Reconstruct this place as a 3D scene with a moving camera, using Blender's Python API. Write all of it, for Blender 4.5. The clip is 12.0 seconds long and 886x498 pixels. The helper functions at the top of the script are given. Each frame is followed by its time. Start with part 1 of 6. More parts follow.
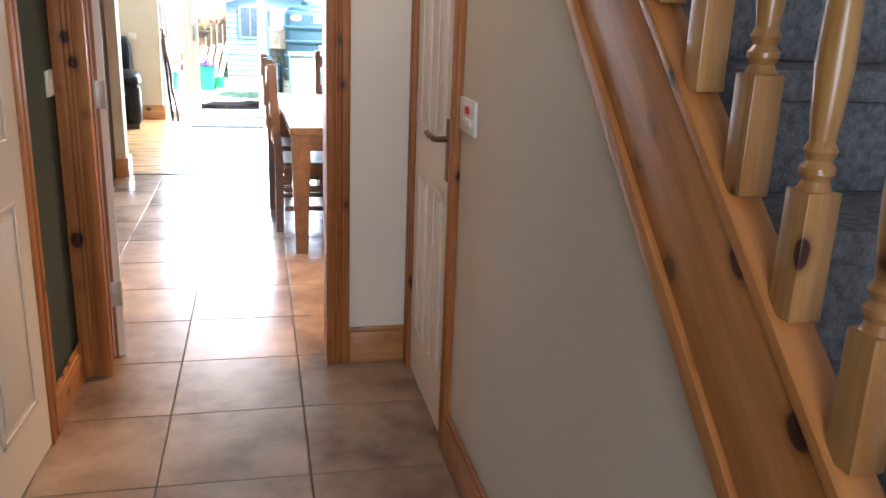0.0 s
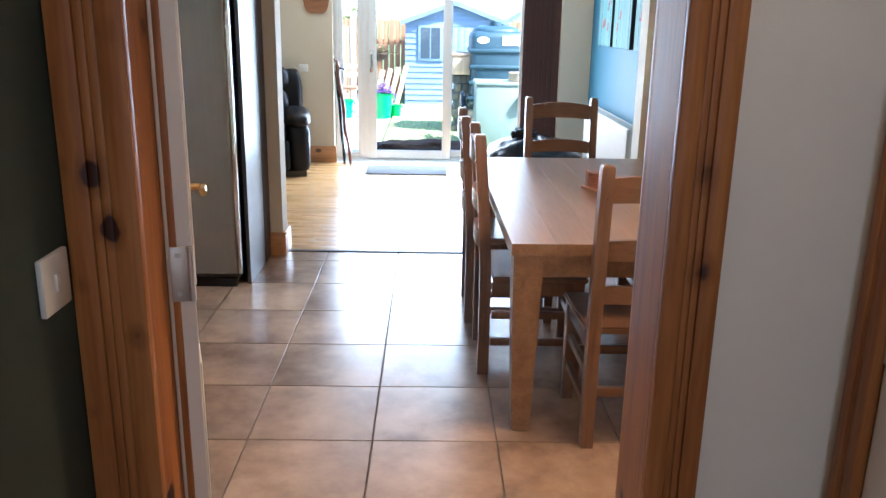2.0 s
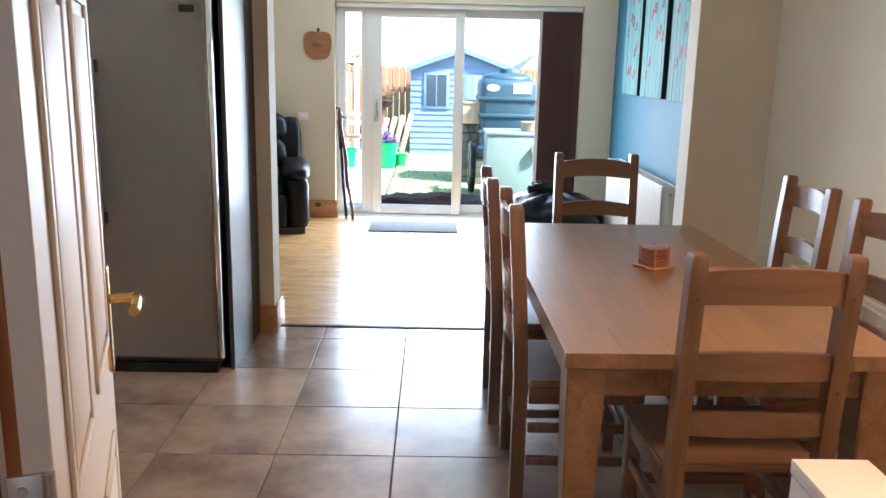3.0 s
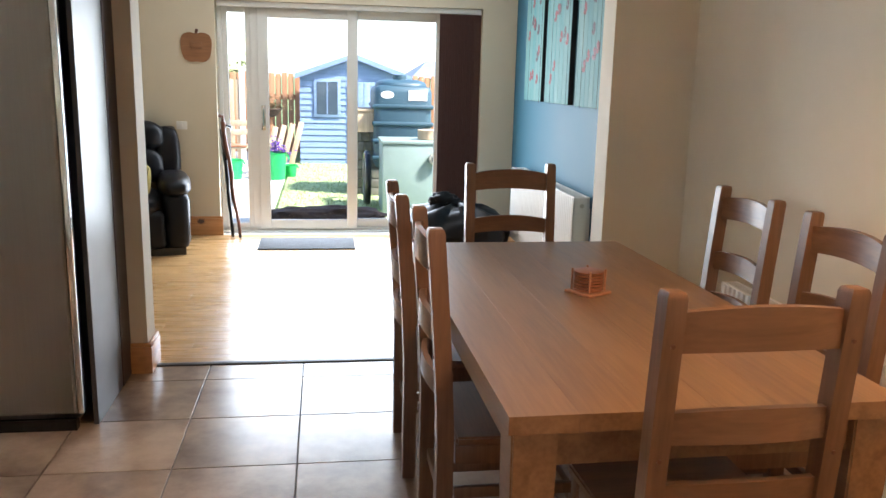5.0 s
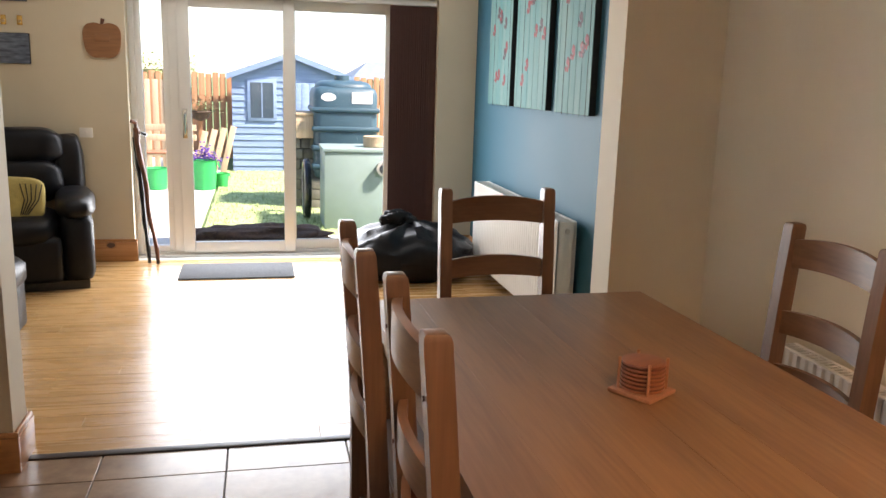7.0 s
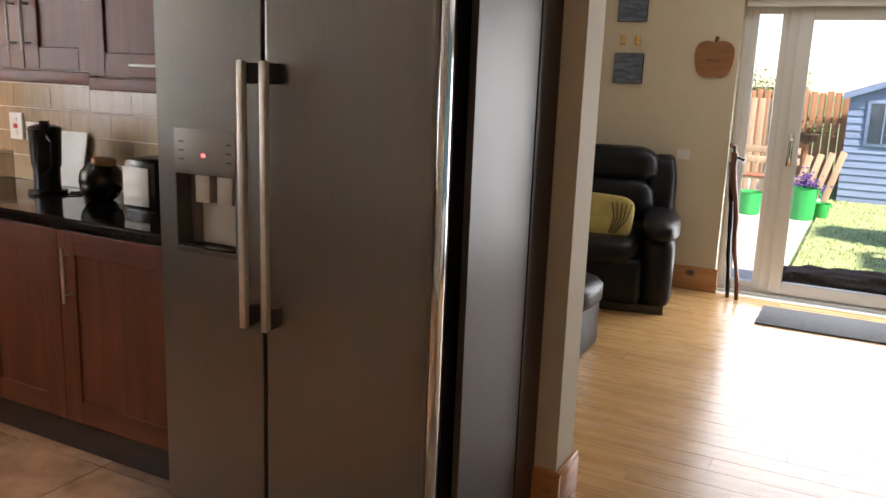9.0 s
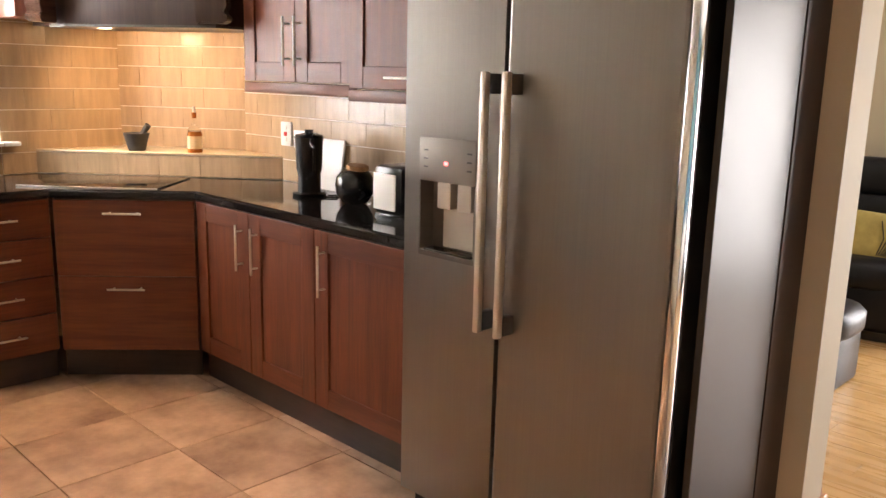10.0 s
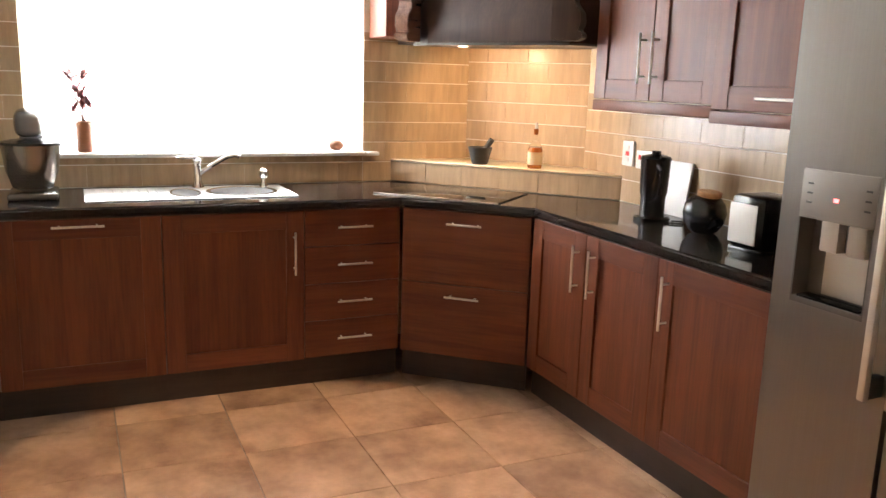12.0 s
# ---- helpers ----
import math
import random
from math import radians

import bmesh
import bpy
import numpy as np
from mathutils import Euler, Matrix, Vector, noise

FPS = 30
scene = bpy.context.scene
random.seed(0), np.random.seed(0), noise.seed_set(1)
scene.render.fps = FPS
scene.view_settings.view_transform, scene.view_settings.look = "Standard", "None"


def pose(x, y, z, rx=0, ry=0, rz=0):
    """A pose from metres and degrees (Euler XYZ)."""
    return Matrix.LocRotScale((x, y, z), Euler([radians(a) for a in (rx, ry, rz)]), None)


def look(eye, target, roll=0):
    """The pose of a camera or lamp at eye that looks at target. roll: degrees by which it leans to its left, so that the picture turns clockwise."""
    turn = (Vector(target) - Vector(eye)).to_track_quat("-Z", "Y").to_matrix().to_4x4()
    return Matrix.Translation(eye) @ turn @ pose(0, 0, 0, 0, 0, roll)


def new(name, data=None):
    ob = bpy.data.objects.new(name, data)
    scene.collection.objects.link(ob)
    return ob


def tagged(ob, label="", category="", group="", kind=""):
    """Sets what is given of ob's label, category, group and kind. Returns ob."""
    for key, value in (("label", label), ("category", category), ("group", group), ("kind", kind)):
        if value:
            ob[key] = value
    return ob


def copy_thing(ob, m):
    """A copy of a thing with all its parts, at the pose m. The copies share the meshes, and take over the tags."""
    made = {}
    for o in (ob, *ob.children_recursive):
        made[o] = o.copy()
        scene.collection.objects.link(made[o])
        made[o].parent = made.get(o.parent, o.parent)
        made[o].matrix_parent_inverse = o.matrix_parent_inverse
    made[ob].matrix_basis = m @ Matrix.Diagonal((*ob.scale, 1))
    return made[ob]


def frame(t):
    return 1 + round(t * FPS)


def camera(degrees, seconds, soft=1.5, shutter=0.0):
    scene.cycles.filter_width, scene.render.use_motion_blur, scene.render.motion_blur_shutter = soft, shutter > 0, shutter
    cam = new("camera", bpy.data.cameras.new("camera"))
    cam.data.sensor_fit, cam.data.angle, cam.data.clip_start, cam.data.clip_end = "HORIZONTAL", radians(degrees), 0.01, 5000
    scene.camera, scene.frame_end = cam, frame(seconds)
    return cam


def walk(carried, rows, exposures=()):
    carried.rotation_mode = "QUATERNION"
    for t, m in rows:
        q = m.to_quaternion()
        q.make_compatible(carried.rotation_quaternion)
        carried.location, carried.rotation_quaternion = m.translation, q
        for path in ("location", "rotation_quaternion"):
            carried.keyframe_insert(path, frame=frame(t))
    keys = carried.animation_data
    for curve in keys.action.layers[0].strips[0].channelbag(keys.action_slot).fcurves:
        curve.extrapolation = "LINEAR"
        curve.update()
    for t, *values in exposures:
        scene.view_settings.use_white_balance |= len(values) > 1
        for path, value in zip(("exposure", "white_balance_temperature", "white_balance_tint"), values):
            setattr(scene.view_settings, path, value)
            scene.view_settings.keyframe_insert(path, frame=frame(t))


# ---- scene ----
cam = camera(56.9, 12.0)
PATH = [
    (0, (0.366, -0.391, 1.372), (0.796, 1.48, 0.813), 2.2),
    (0.5, (0.378, 0.069, 1.386), (0.613, 1.974, 0.824), 2.0),
    (1, (0.32, 0.549, 1.393), (0.43, 2.464, 0.829), 1.8),
    (1.5, (0.277, 1.002, 1.42), (0.335, 2.919, 0.855), 1.2),
    (2, (0.237, 1.429, 1.476), (0.273, 3.353, 0.931), 1.0),
    (2.5, (0.169, 1.825, 1.486), (0.201, 3.765, 0.999), 1.6),
    (2.7, (0.17, 1.968, 1.473), (0.197, 3.914, 1.01), 1.4),
    (4.3, (0.117, 2.379, 1.434), (0.279, 4.33, 1.026), 1.0),
    (4.5, (0.113, 2.445, 1.428), (0.318, 4.392, 1.02), 1.2),
    (5, (0.144, 2.582, 1.421), (0.434, 4.517, 1.009), 1.4),
    (5.5, (0.258, 2.83, 1.409), (0.596, 4.757, 0.996), 1.4),
    (6, (0.232, 3.007, 1.429), (0.63, 4.922, 1.015), 1.5),
    (6.5, (0.219, 3.287, 1.409), (0.664, 5.194, 1.001), 1.8),
    (6.7, (0.204, 3.379, 1.405), (0.667, 5.282, 0.999), 1.7),
    (8.5, (0.102, 3.978, 1.434), (-0.354, 5.882, 1.027), 2.2),
    (9, (0.116, 4.01, 1.433), (-0.779, 5.75, 1.02), 2.2),
    (9.5, (0.126, 4.023, 1.42), (-1.062, 5.582, 1.019), 1.8),
    (10, (0.114, 4.025, 1.435), (-1.248, 5.432, 1.025), 1.4),
    (10.5, (0.081, 4.014, 1.421), (-1.39, 5.311, 1.016), 1.6),
    (11, (-0.015, 4.009, 1.417), (-1.576, 5.194, 1.015), 1.9),
    (11.5, (-0.083, 3.997, 1.43), (-1.752, 5.021, 1.03), 1.9),
    (12, (-0.084, 3.986, 1.456), (-1.866, 4.798, 1.054), 1.8),
]
EXPOSURES = [(0, 3.2, 5750, 11), (0.5, 3.25, 5650, 11), (1.0, 2.85, 5450, 10), (1.5, 2.6, 5300, 10), (2.5, 2.25, 5400, 10), (4.5, 2.05, 6100, 12), (5.0, 1.95, 6150, 12), (5.5, 2.0, 6800, 16), (6.7, 1.9, 6900, 17), (8.5, 1.0, 6850, 16), (9.0, 1.3, 7000, 18), (9.5, 2.25, 7350, 20), (10.5, 2.4, 7400, 22), (12.0, 2.35, 6900, 17)]
walk(cam, [(t, look(eye, target, roll)) for t, eye, target, roll in PATH], EXPOSURES)

# ---- world, sun, lamps, exposure ----
world = bpy.data.worlds.new("world")
scene.world = world
world.use_nodes = True
wn = world.node_tree
wn.nodes.clear()
sky = wn.nodes.new("ShaderNodeTexSky")
sky.sky_type = "NISHITA"
sky.sun_disc = False
sky.sun_elevation, sky.sun_rotation = radians(48), radians(117)
sky.air_density, sky.dust_density, sky.ozone_density = 1.0, 0.6, 1.0
bg = wn.nodes.new("ShaderNodeBackground")
bg.inputs["Strength"].default_value = 0.15
wo = wn.nodes.new("ShaderNodeOutputWorld")
wn.links.new(sky.outputs[0], bg.inputs[0])
wn.links.new(bg.outputs[0], wo.inputs[0])


def lamp(name, kind, m, energy, colour, size=0.1, size_y=None, spread=None, spot=None):
    data = bpy.data.lights.new(name, kind)
    data.energy, data.color = energy, colour
    if kind == "SUN":
        data.angle = radians(size)
    elif kind == "AREA":
        data.shape, data.size, data.size_y = "RECTANGLE", size, size_y or size
        if spread:
            data.spread = radians(spread)
    else:
        data.shadow_soft_size = size
        if kind == "SPOT":
            data.spot_size, data.spot_blend = radians(spot), 0.6
    ob = new(name, data)
    ob.matrix_world = m
    return ob


lamp("sun", "SUN", look((8, 8, 10), (0, 12, 0)), 5.0, (1.0, 0.95, 0.88), 6)
lamp("patio_daylight", "AREA", look((0.22, 9.962, 1.05), (0.22, 5, 0.85)), 36, (0.88, 0.95, 1.0), 1.84, 1.9)
lamp("kitchen_window_daylight", "AREA", look((-4.49, 4.61, 1.6), (0, 4.61, 1.5)), 40, (0.88, 0.95, 1.0), 1.5, 1.0)
lamp("front_door_daylight", "AREA", look((0.25, -1.9, 1.4), (0.25, 3, 1.1)), 3.7, (0.95, 0.97, 1.0), 0.9, 1.6)
lamp("dining_downlight_lamp", "SPOT", look((1.2, 3.8, 2.33), (1.2, 3.8, 0)), 34, (1.0, 0.60, 0.30), 0.22, spot=135)
lamp("kitchen_downlight_lamp", "SPOT", look((-2.5, 4.62, 2.35), (-2.5, 4.62, 0)), 46, (1.0, 0.66, 0.38), 0.03, spot=61).data.spot_blend = 0.22
# added fill without a fixture, brightens the wall strip beside the doorway
lamp("hall_lamp", "POINT", look((0.55, 1.75, 2.3), (0.4, 0.9, 0)), 1.2, (1.0, 0.82, 0.62), 0.08)


# ---- materials ----
def mat(name, colour, rough=0.5, metal=0.0, var=0.15, scale=6.0, bump=0.0, bump_scale=60.0, spread=None, stretch=(1, 1, 1), coat=0.0, second=None, island=0.0, trans=0.0, rough_var=0.08):
    """A surface with broad and fine variation of its colour, roughness and relief."""
    m = bpy.data.materials.new(name)
    m.use_nodes = True
    t = m.node_tree
    b = t.nodes["Principled BSDF"]
    co = t.nodes.new("ShaderNodeTexCoord")
    mp = t.nodes.new("ShaderNodeMapping")
    mp.inputs["Scale"].default_value = stretch
    t.links.new(co.outputs["Object"], mp.inputs[0])
    oi = t.nodes.new("ShaderNodeObjectInfo")
    off = t.nodes.new("ShaderNodeVectorMath")
    off.operation = "MULTIPLY_ADD"
    off.inputs[1].default_value = (1, 1, 1)
    rnd = t.nodes.new("ShaderNodeMath")
    rnd.operation = "MULTIPLY"
    rnd.inputs[1].default_value = 40.0
    t.links.new(oi.outputs["Random"], rnd.inputs[0])
    t.links.new(mp.outputs[0], off.inputs[0])
    t.links.new(rnd.outputs[0], off.inputs[2])
    n1 = t.nodes.new("ShaderNodeTexNoise")
    n1.inputs["Scale"].default_value = scale
    n1.inputs["Detail"].default_value = 8
    n1.inputs["Roughness"].default_value = 0.62
    t.links.new(off.outputs[0], n1.inputs["Vector"])
    n2 = t.nodes.new("ShaderNodeTexNoise")
    n2.inputs["Scale"].default_value = bump_scale
    n2.inputs["Detail"].default_value = 4
    t.links.new(off.outputs[0], n2.inputs["Vector"])
    ramp = t.nodes.new("ShaderNodeValToRGB")
    c = Vector(colour)
    s = Vector(second) if second else c * (1 - var)
    ramp.color_ramp.elements[0].color = (*s, 1)
    ramp.color_ramp.elements[1].color = (*(c * (1 + var * 0.4)), 1)
    ramp.color_ramp.elements[0].position, ramp.color_ramp.elements[1].position = 0.33, 0.68
    t.links.new(n1.outputs["Fac"], ramp.inputs[0])
    hsv = t.nodes.new("ShaderNodeHueSaturation")
    t.links.new(ramp.outputs[0], hsv.inputs["Color"])
    mr = t.nodes.new("ShaderNodeMapRange")
    mr.inputs["To Min"].default_value, mr.inputs["To Max"].default_value = 1 - island, 1 + island
    t.links.new(oi.outputs["Random"], mr.inputs["Value"])
    t.links.new(mr.outputs[0], hsv.inputs["Value"])
    t.links.new(hsv.outputs[0], b.inputs["Base Color"])
    rr = t.nodes.new("ShaderNodeMapRange")
    rr.inputs["To Min"].default_value, rr.inputs["To Max"].default_value = max(0, rough - rough_var), min(1, rough + rough_var)
    t.links.new(n1.outputs["Fac"], rr.inputs["Value"])
    t.links.new(rr.outputs[0], b.inputs["Roughness"])
    b.inputs["Metallic"].default_value = metal
    b.inputs["Coat Weight"].default_value = coat
    b.inputs["Coat Roughness"].default_value = 0.15
    b.inputs["Transmission Weight"].default_value = trans
    if bump:
        bp = t.nodes.new("ShaderNodeBump")
        bp.inputs["Strength"].default_value = bump
        bp.inputs["Distance"].default_value = 0.004
        t.links.new(n2.outputs["Fac"], bp.inputs["Height"])
        t.links.new(bp.outputs[0], b.inputs["Normal"])
    return m


def wood(name, light, dark, axis=2, rough=0.4, scale=1.0, knots=0.0, island=0.08, bump=0.15, coat=0.0, knot_colour=(0.045, 0.014, 0.007)):
    """Wood with its grain along an axis of the object."""
    m = bpy.data.materials.new(name)
    m.use_nodes = True
    t = m.node_tree
    b = t.nodes["Principled BSDF"]
    co = t.nodes.new("ShaderNodeTexCoord")
    oi = t.nodes.new("ShaderNodeObjectInfo")
    rnd = t.nodes.new("ShaderNodeMath")
    rnd.operation = "MULTIPLY"
    rnd.inputs[1].default_value = 23.0
    t.links.new(oi.outputs["Random"], rnd.inputs[0])
    off = t.nodes.new("ShaderNodeVectorMath")
    off.operation = "ADD"
    t.links.new(co.outputs["Object"], off.inputs[0])
    t.links.new(rnd.outputs[0], off.inputs[1])
    mp = t.nodes.new("ShaderNodeMapping")
    sc = [14.0 * scale] * 3
    sc[axis] = 0.9 * scale
    mp.inputs["Scale"].default_value = sc
    t.links.new(off.outputs[0], mp.inputs[0])
    n1 = t.nodes.new("ShaderNodeTexNoise")
    n1.inputs["Scale"].default_value = 1.6
    n1.inputs["Detail"].default_value = 6
    n1.inputs["Distortion"].default_value = 0.6
    t.links.new(mp.outputs[0], n1.inputs["Vector"])
    n2 = t.nodes.new("ShaderNodeTexNoise")
    n2.inputs["Scale"].default_value = 9.0
    n2.inputs["Detail"].default_value = 5
    t.links.new(mp.outputs[0], n2.inputs["Vector"])
    mx = t.nodes.new("ShaderNodeMix")
    mx.inputs[0].default_value = 0.35
    t.links.new(n1.outputs["Fac"], mx.inputs[2])
    t.links.new(n2.outputs["Fac"], mx.inputs[3])
    ramp = t.nodes.new("ShaderNodeValToRGB")
    ramp.color_ramp.elements[0].color = (*dark, 1)
    ramp.color_ramp.elements[1].color = (*light, 1)
    ramp.color_ramp.elements[0].position, ramp.color_ramp.elements[1].position = 0.36, 0.62
    t.links.new(mx.outputs[0], ramp.inputs[0])
    last = ramp.outputs[0]
    if knots:
        mk = t.nodes.new("ShaderNodeMapping")
        ks = [1.0, 1.0, 1.0]
        ks[axis] = 0.7
        mk.inputs["Scale"].default_value = ks
        t.links.new(off.outputs[0], mk.inputs[0])
        vo = t.nodes.new("ShaderNodeTexVoronoi")
        vo.inputs["Scale"].default_value = knots
        t.links.new(mk.outputs[0], vo.inputs["Vector"])
        kr = t.nodes.new("ShaderNodeMapRange")
        kr.inputs["From Min"].default_value, kr.inputs["From Max"].default_value = 0.28, 0.315
        kr.inputs["To Min"].default_value, kr.inputs["To Max"].default_value = 1.0, 0.0
        wob = t.nodes.new("ShaderNodeTexNoise")
        wob.inputs["Scale"].default_value = knots * 2.5
        t.links.new(off.outputs[0], wob.inputs["Vector"])
        wa = t.nodes.new("ShaderNodeMath")
        wa.operation = "MULTIPLY_ADD"
        wa.inputs[1].default_value = 0.16
        t.links.new(wob.outputs["Fac"], wa.inputs[0])
        t.links.new(vo.outputs["Distance"], wa.inputs[2])
        sep = t.nodes.new("ShaderNodeSeparateColor")
        t.links.new(vo.outputs["Color"], sep.inputs[0])
        gate = t.nodes.new("ShaderNodeMath")
        gate.operation = "MULTIPLY_ADD"
        gate.inputs[1].default_value = 0.24
        t.links.new(sep.outputs[0], gate.inputs[0])
        t.links.new(wa.outputs[0], gate.inputs[2])
        t.links.new(gate.outputs[0], kr.inputs["Value"])
        halo = t.nodes.new("ShaderNodeMapRange")
        halo.inputs["From Min"].default_value, halo.inputs["From Max"].default_value = 0.32, 0.42
        halo.inputs["To Min"].default_value, halo.inputs["To Max"].default_value = 0.5, 0.0
        t.links.new(gate.outputs[0], halo.inputs["Value"])
        hm = t.nodes.new("ShaderNodeMix")
        hm.data_type = "RGBA"
        hm.inputs[7].default_value = (*[c * 0.55 for c in dark], 1)
        t.links.new(halo.outputs[0], hm.inputs[0])
        t.links.new(last, hm.inputs[6])
        last = hm.outputs[2]
        km = t.nodes.new("ShaderNodeMix")
        km.data_type = "RGBA"
        km.inputs[7].default_value = (*knot_colour, 1)
        t.links.new(kr.outputs[0], km.inputs[0])
        t.links.new(last, km.inputs[6])
        last = km.outputs[2]
    hsv = t.nodes.new("ShaderNodeHueSaturation")
    mr = t.nodes.new("ShaderNodeMapRange")
    mr.inputs["To Min"].default_value, mr.inputs["To Max"].default_value = 1 - island, 1 + island
    t.links.new(oi.outputs["Random"], mr.inputs["Value"])
    t.links.new(mr.outputs[0], hsv.inputs["Value"])
    t.links.new(last, hsv.inputs["Color"])
    t.links.new(hsv.outputs[0], b.inputs["Base Color"])
    rr = t.nodes.new("ShaderNodeMapRange")
    rr.inputs["To Min"].default_value, rr.inputs["To Max"].default_value = rough - 0.07, rough + 0.1
    t.links.new(n1.outputs["Fac"], rr.inputs["Value"])
    t.links.new(rr.outputs[0], b.inputs["Roughness"])
    b.inputs["Coat Weight"].default_value = coat
    b.inputs["Coat Roughness"].default_value = 0.2
    bp = t.nodes.new("ShaderNodeBump")
    bp.inputs["Strength"].default_value = bump
    bp.inputs["Distance"].default_value = 0.002
    t.links.new(mx.outputs[0], bp.inputs["Height"])
    t.links.new(bp.outputs[0], b.inputs["Normal"])
    return m


def glow(name, colour, strength):
    m = bpy.data.materials.new(name)
    m.use_nodes = True
    b = m.node_tree.nodes["Principled BSDF"]
    b.inputs["Emission Color"].default_value = (*colour, 1)
    b.inputs["Emission Strength"].default_value = strength
    return m


def glass_mat(name, tint=(1, 1, 1)):
    m = bpy.data.materials.new(name)
    m.use_nodes = True
    b = m.node_tree.nodes["Principled BSDF"]
    b.inputs["Base Color"].default_value = (*tint, 1)
    b.inputs["Transmission Weight"].default_value = 1.0
    b.inputs["Roughness"].default_value = 0.0
    b.inputs["IOR"].default_value = 1.08
    return m


CREAM = mat("cream_wall_paint", (0.66, 0.585, 0.45), 0.75, var=0.05, scale=1.5, bump=0.12, bump_scale=180)
HALLWHITE = mat("hall_wall_paint", (0.80, 0.74, 0.65), 0.75, var=0.05, scale=1.5, bump=0.12, bump_scale=180)
GREENWALL = mat("dark_green_wall_paint", (0.026, 0.047, 0.041), 0.7, var=0.08, scale=2, bump=0.12, bump_scale=180)
BLUEWALL = mat("blue_wall_paint", (0.013, 0.098, 0.15), 0.65, var=0.08, scale=2, bump=0.12, bump_scale=180)
CEIL = mat("ceiling_paint", (0.78, 0.77, 0.74), 0.8, var=0.04, scale=1.5, bump=0.1, bump_scale=200)
TILE = mat("stone_floor_tile", (0.37, 0.255, 0.172), 0.24, var=0.3, scale=3.0, bump=0.05, bump_scale=30, second=(0.18, 0.115, 0.08), island=0.12, rough_var=0.06)
GROUT = mat("floor_grout", (0.16, 0.125, 0.10), 0.85, var=0.2, scale=12, bump=0.4, bump_scale=250)
LAMINATE = wood("oak_laminate", (0.52, 0.31, 0.13), (0.45, 0.255, 0.10), axis=0, rough=0.26, island=0.05, bump=0.03)
PINE = wood("varnished_knotty_pine", (0.43, 0.175, 0.050), (0.27, 0.092, 0.024), axis=2, rough=0.42, knots=9.0, coat=0.0, bump=0.06)
PINEX = wood("varnished_pine_lengthwise", (0.52, 0.26, 0.10), (0.36, 0.15, 0.05), axis=0, rough=0.32, knots=9.0, coat=0.3, bump=0.06)
PINEY = wood("varnished_pine_sideways", (0.50, 0.23, 0.085), (0.34, 0.13, 0.045), axis=1, rough=0.32, knots=9.0, coat=0.3, bump=0.06)
TABLEWOOD = wood("table_oak", (0.26, 0.145, 0.072), (0.165, 0.086, 0.042), axis=1, rough=0.33, scale=0.7, knots=0.0, coat=0.0, island=0.03, knot_colour=(0.11, 0.05, 0.025))
CHAIRWOOD = wood("chair_oak", (0.19, 0.095, 0.048), (0.12, 0.058, 0.029), axis=2, rough=0.38, coat=0.15)
CHAIRWOODX = wood("chair_oak_crosswise", (0.20, 0.10, 0.05), (0.13, 0.063, 0.031), axis=0, rough=0.38, coat=0.15)
CHERRY = wood("cherry_cabinet_wood", (0.165, 0.048, 0.020), (0.098, 0.027, 0.012), axis=2, rough=0.45, coat=0.05, scale=0.8)
CHERRYX = wood("cherry_cabinet_crosswise", (0.155, 0.045, 0.019), (0.095, 0.026, 0.0115), axis=0, rough=0.45, coat=0.05, scale=0.8)
DARKWOOD = wood("dark_walnut_panel", (0.050, 0.026, 0.018), (0.030, 0.015, 0.011), axis=2, rough=0.38, coat=0.0, scale=0.8)
for m_, k_ in ((CHERRY, 0.3), (CHERRYX, 0.3), (DARKWOOD, 0.3), (PINE, 0.28)):
    m_.node_tree.nodes["Principled BSDF"].inputs["Specular IOR Level"].default_value = k_
PLINTH = wood("dark_plinth", (0.035, 0.019, 0.014), (0.020, 0.011, 0.009), axis=0, rough=0.45)
GRANITE = mat("black_granite", (0.012, 0.011, 0.011), 0.08, var=0.6, scale=220, second=(0.03, 0.026, 0.024), rough_var=0.02)
STEEL = mat("brushed_steel", (0.232, 0.218, 0.20), 0.34, 0.9, var=0.05, scale=3, bump=0.03, bump_scale=8, stretch=(60, 60, 1))
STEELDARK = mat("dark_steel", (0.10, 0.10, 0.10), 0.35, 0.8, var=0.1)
CHROME = mat("chrome", (0.75, 0.75, 0.76), 0.12, 1.0, var=0.02)
NICKEL = mat("satin_nickel", (0.60, 0.56, 0.50), 0.46, 0.75, var=0.03)
SINKSTEEL = mat("sink_steel", (0.50, 0.50, 0.49), 0.38, 1.0, var=0.03)
BRASS = mat("brass", (0.75, 0.48, 0.16), 0.22, 1.0, var=0.1, scale=20)
BRONZE = mat("antique_bronze", (0.22, 0.16, 0.10), 0.35, 1.0, var=0.2, scale=30)
UPVC = mat("white_upvc", (0.80, 0.80, 0.78), 0.3, var=0.03)
WHITEDOOR = mat("white_door_paint", (0.76, 0.70, 0.62), 0.45, var=0.03, bump=0.06, bump_scale=90, stretch=(1, 1, 0.15))
WHITEPLASTIC = mat("white_plastic", (0.76, 0.75, 0.72), 0.35, var=0.02)
RADWHITE = mat("white_radiator_enamel", (0.76, 0.74, 0.70), 0.35, var=0.03)
BLACKPLASTIC = mat("black_plastic", (0.012, 0.012, 0.013), 0.25, var=0.2)
LEATHER = mat("black_leather", (0.008, 0.008, 0.010), 0.34, var=0.3, scale=9, bump=0.35, bump_scale=160)
LEATHER.node_tree.nodes["Principled BSDF"].inputs["Specular IOR Level"].default_value = 0.2
CUSHION = mat("mustard_cushion_cloth", (0.38, 0.29, 0.09), 0.9, var=0.2, scale=14, bump=0.5, bump_scale=400)
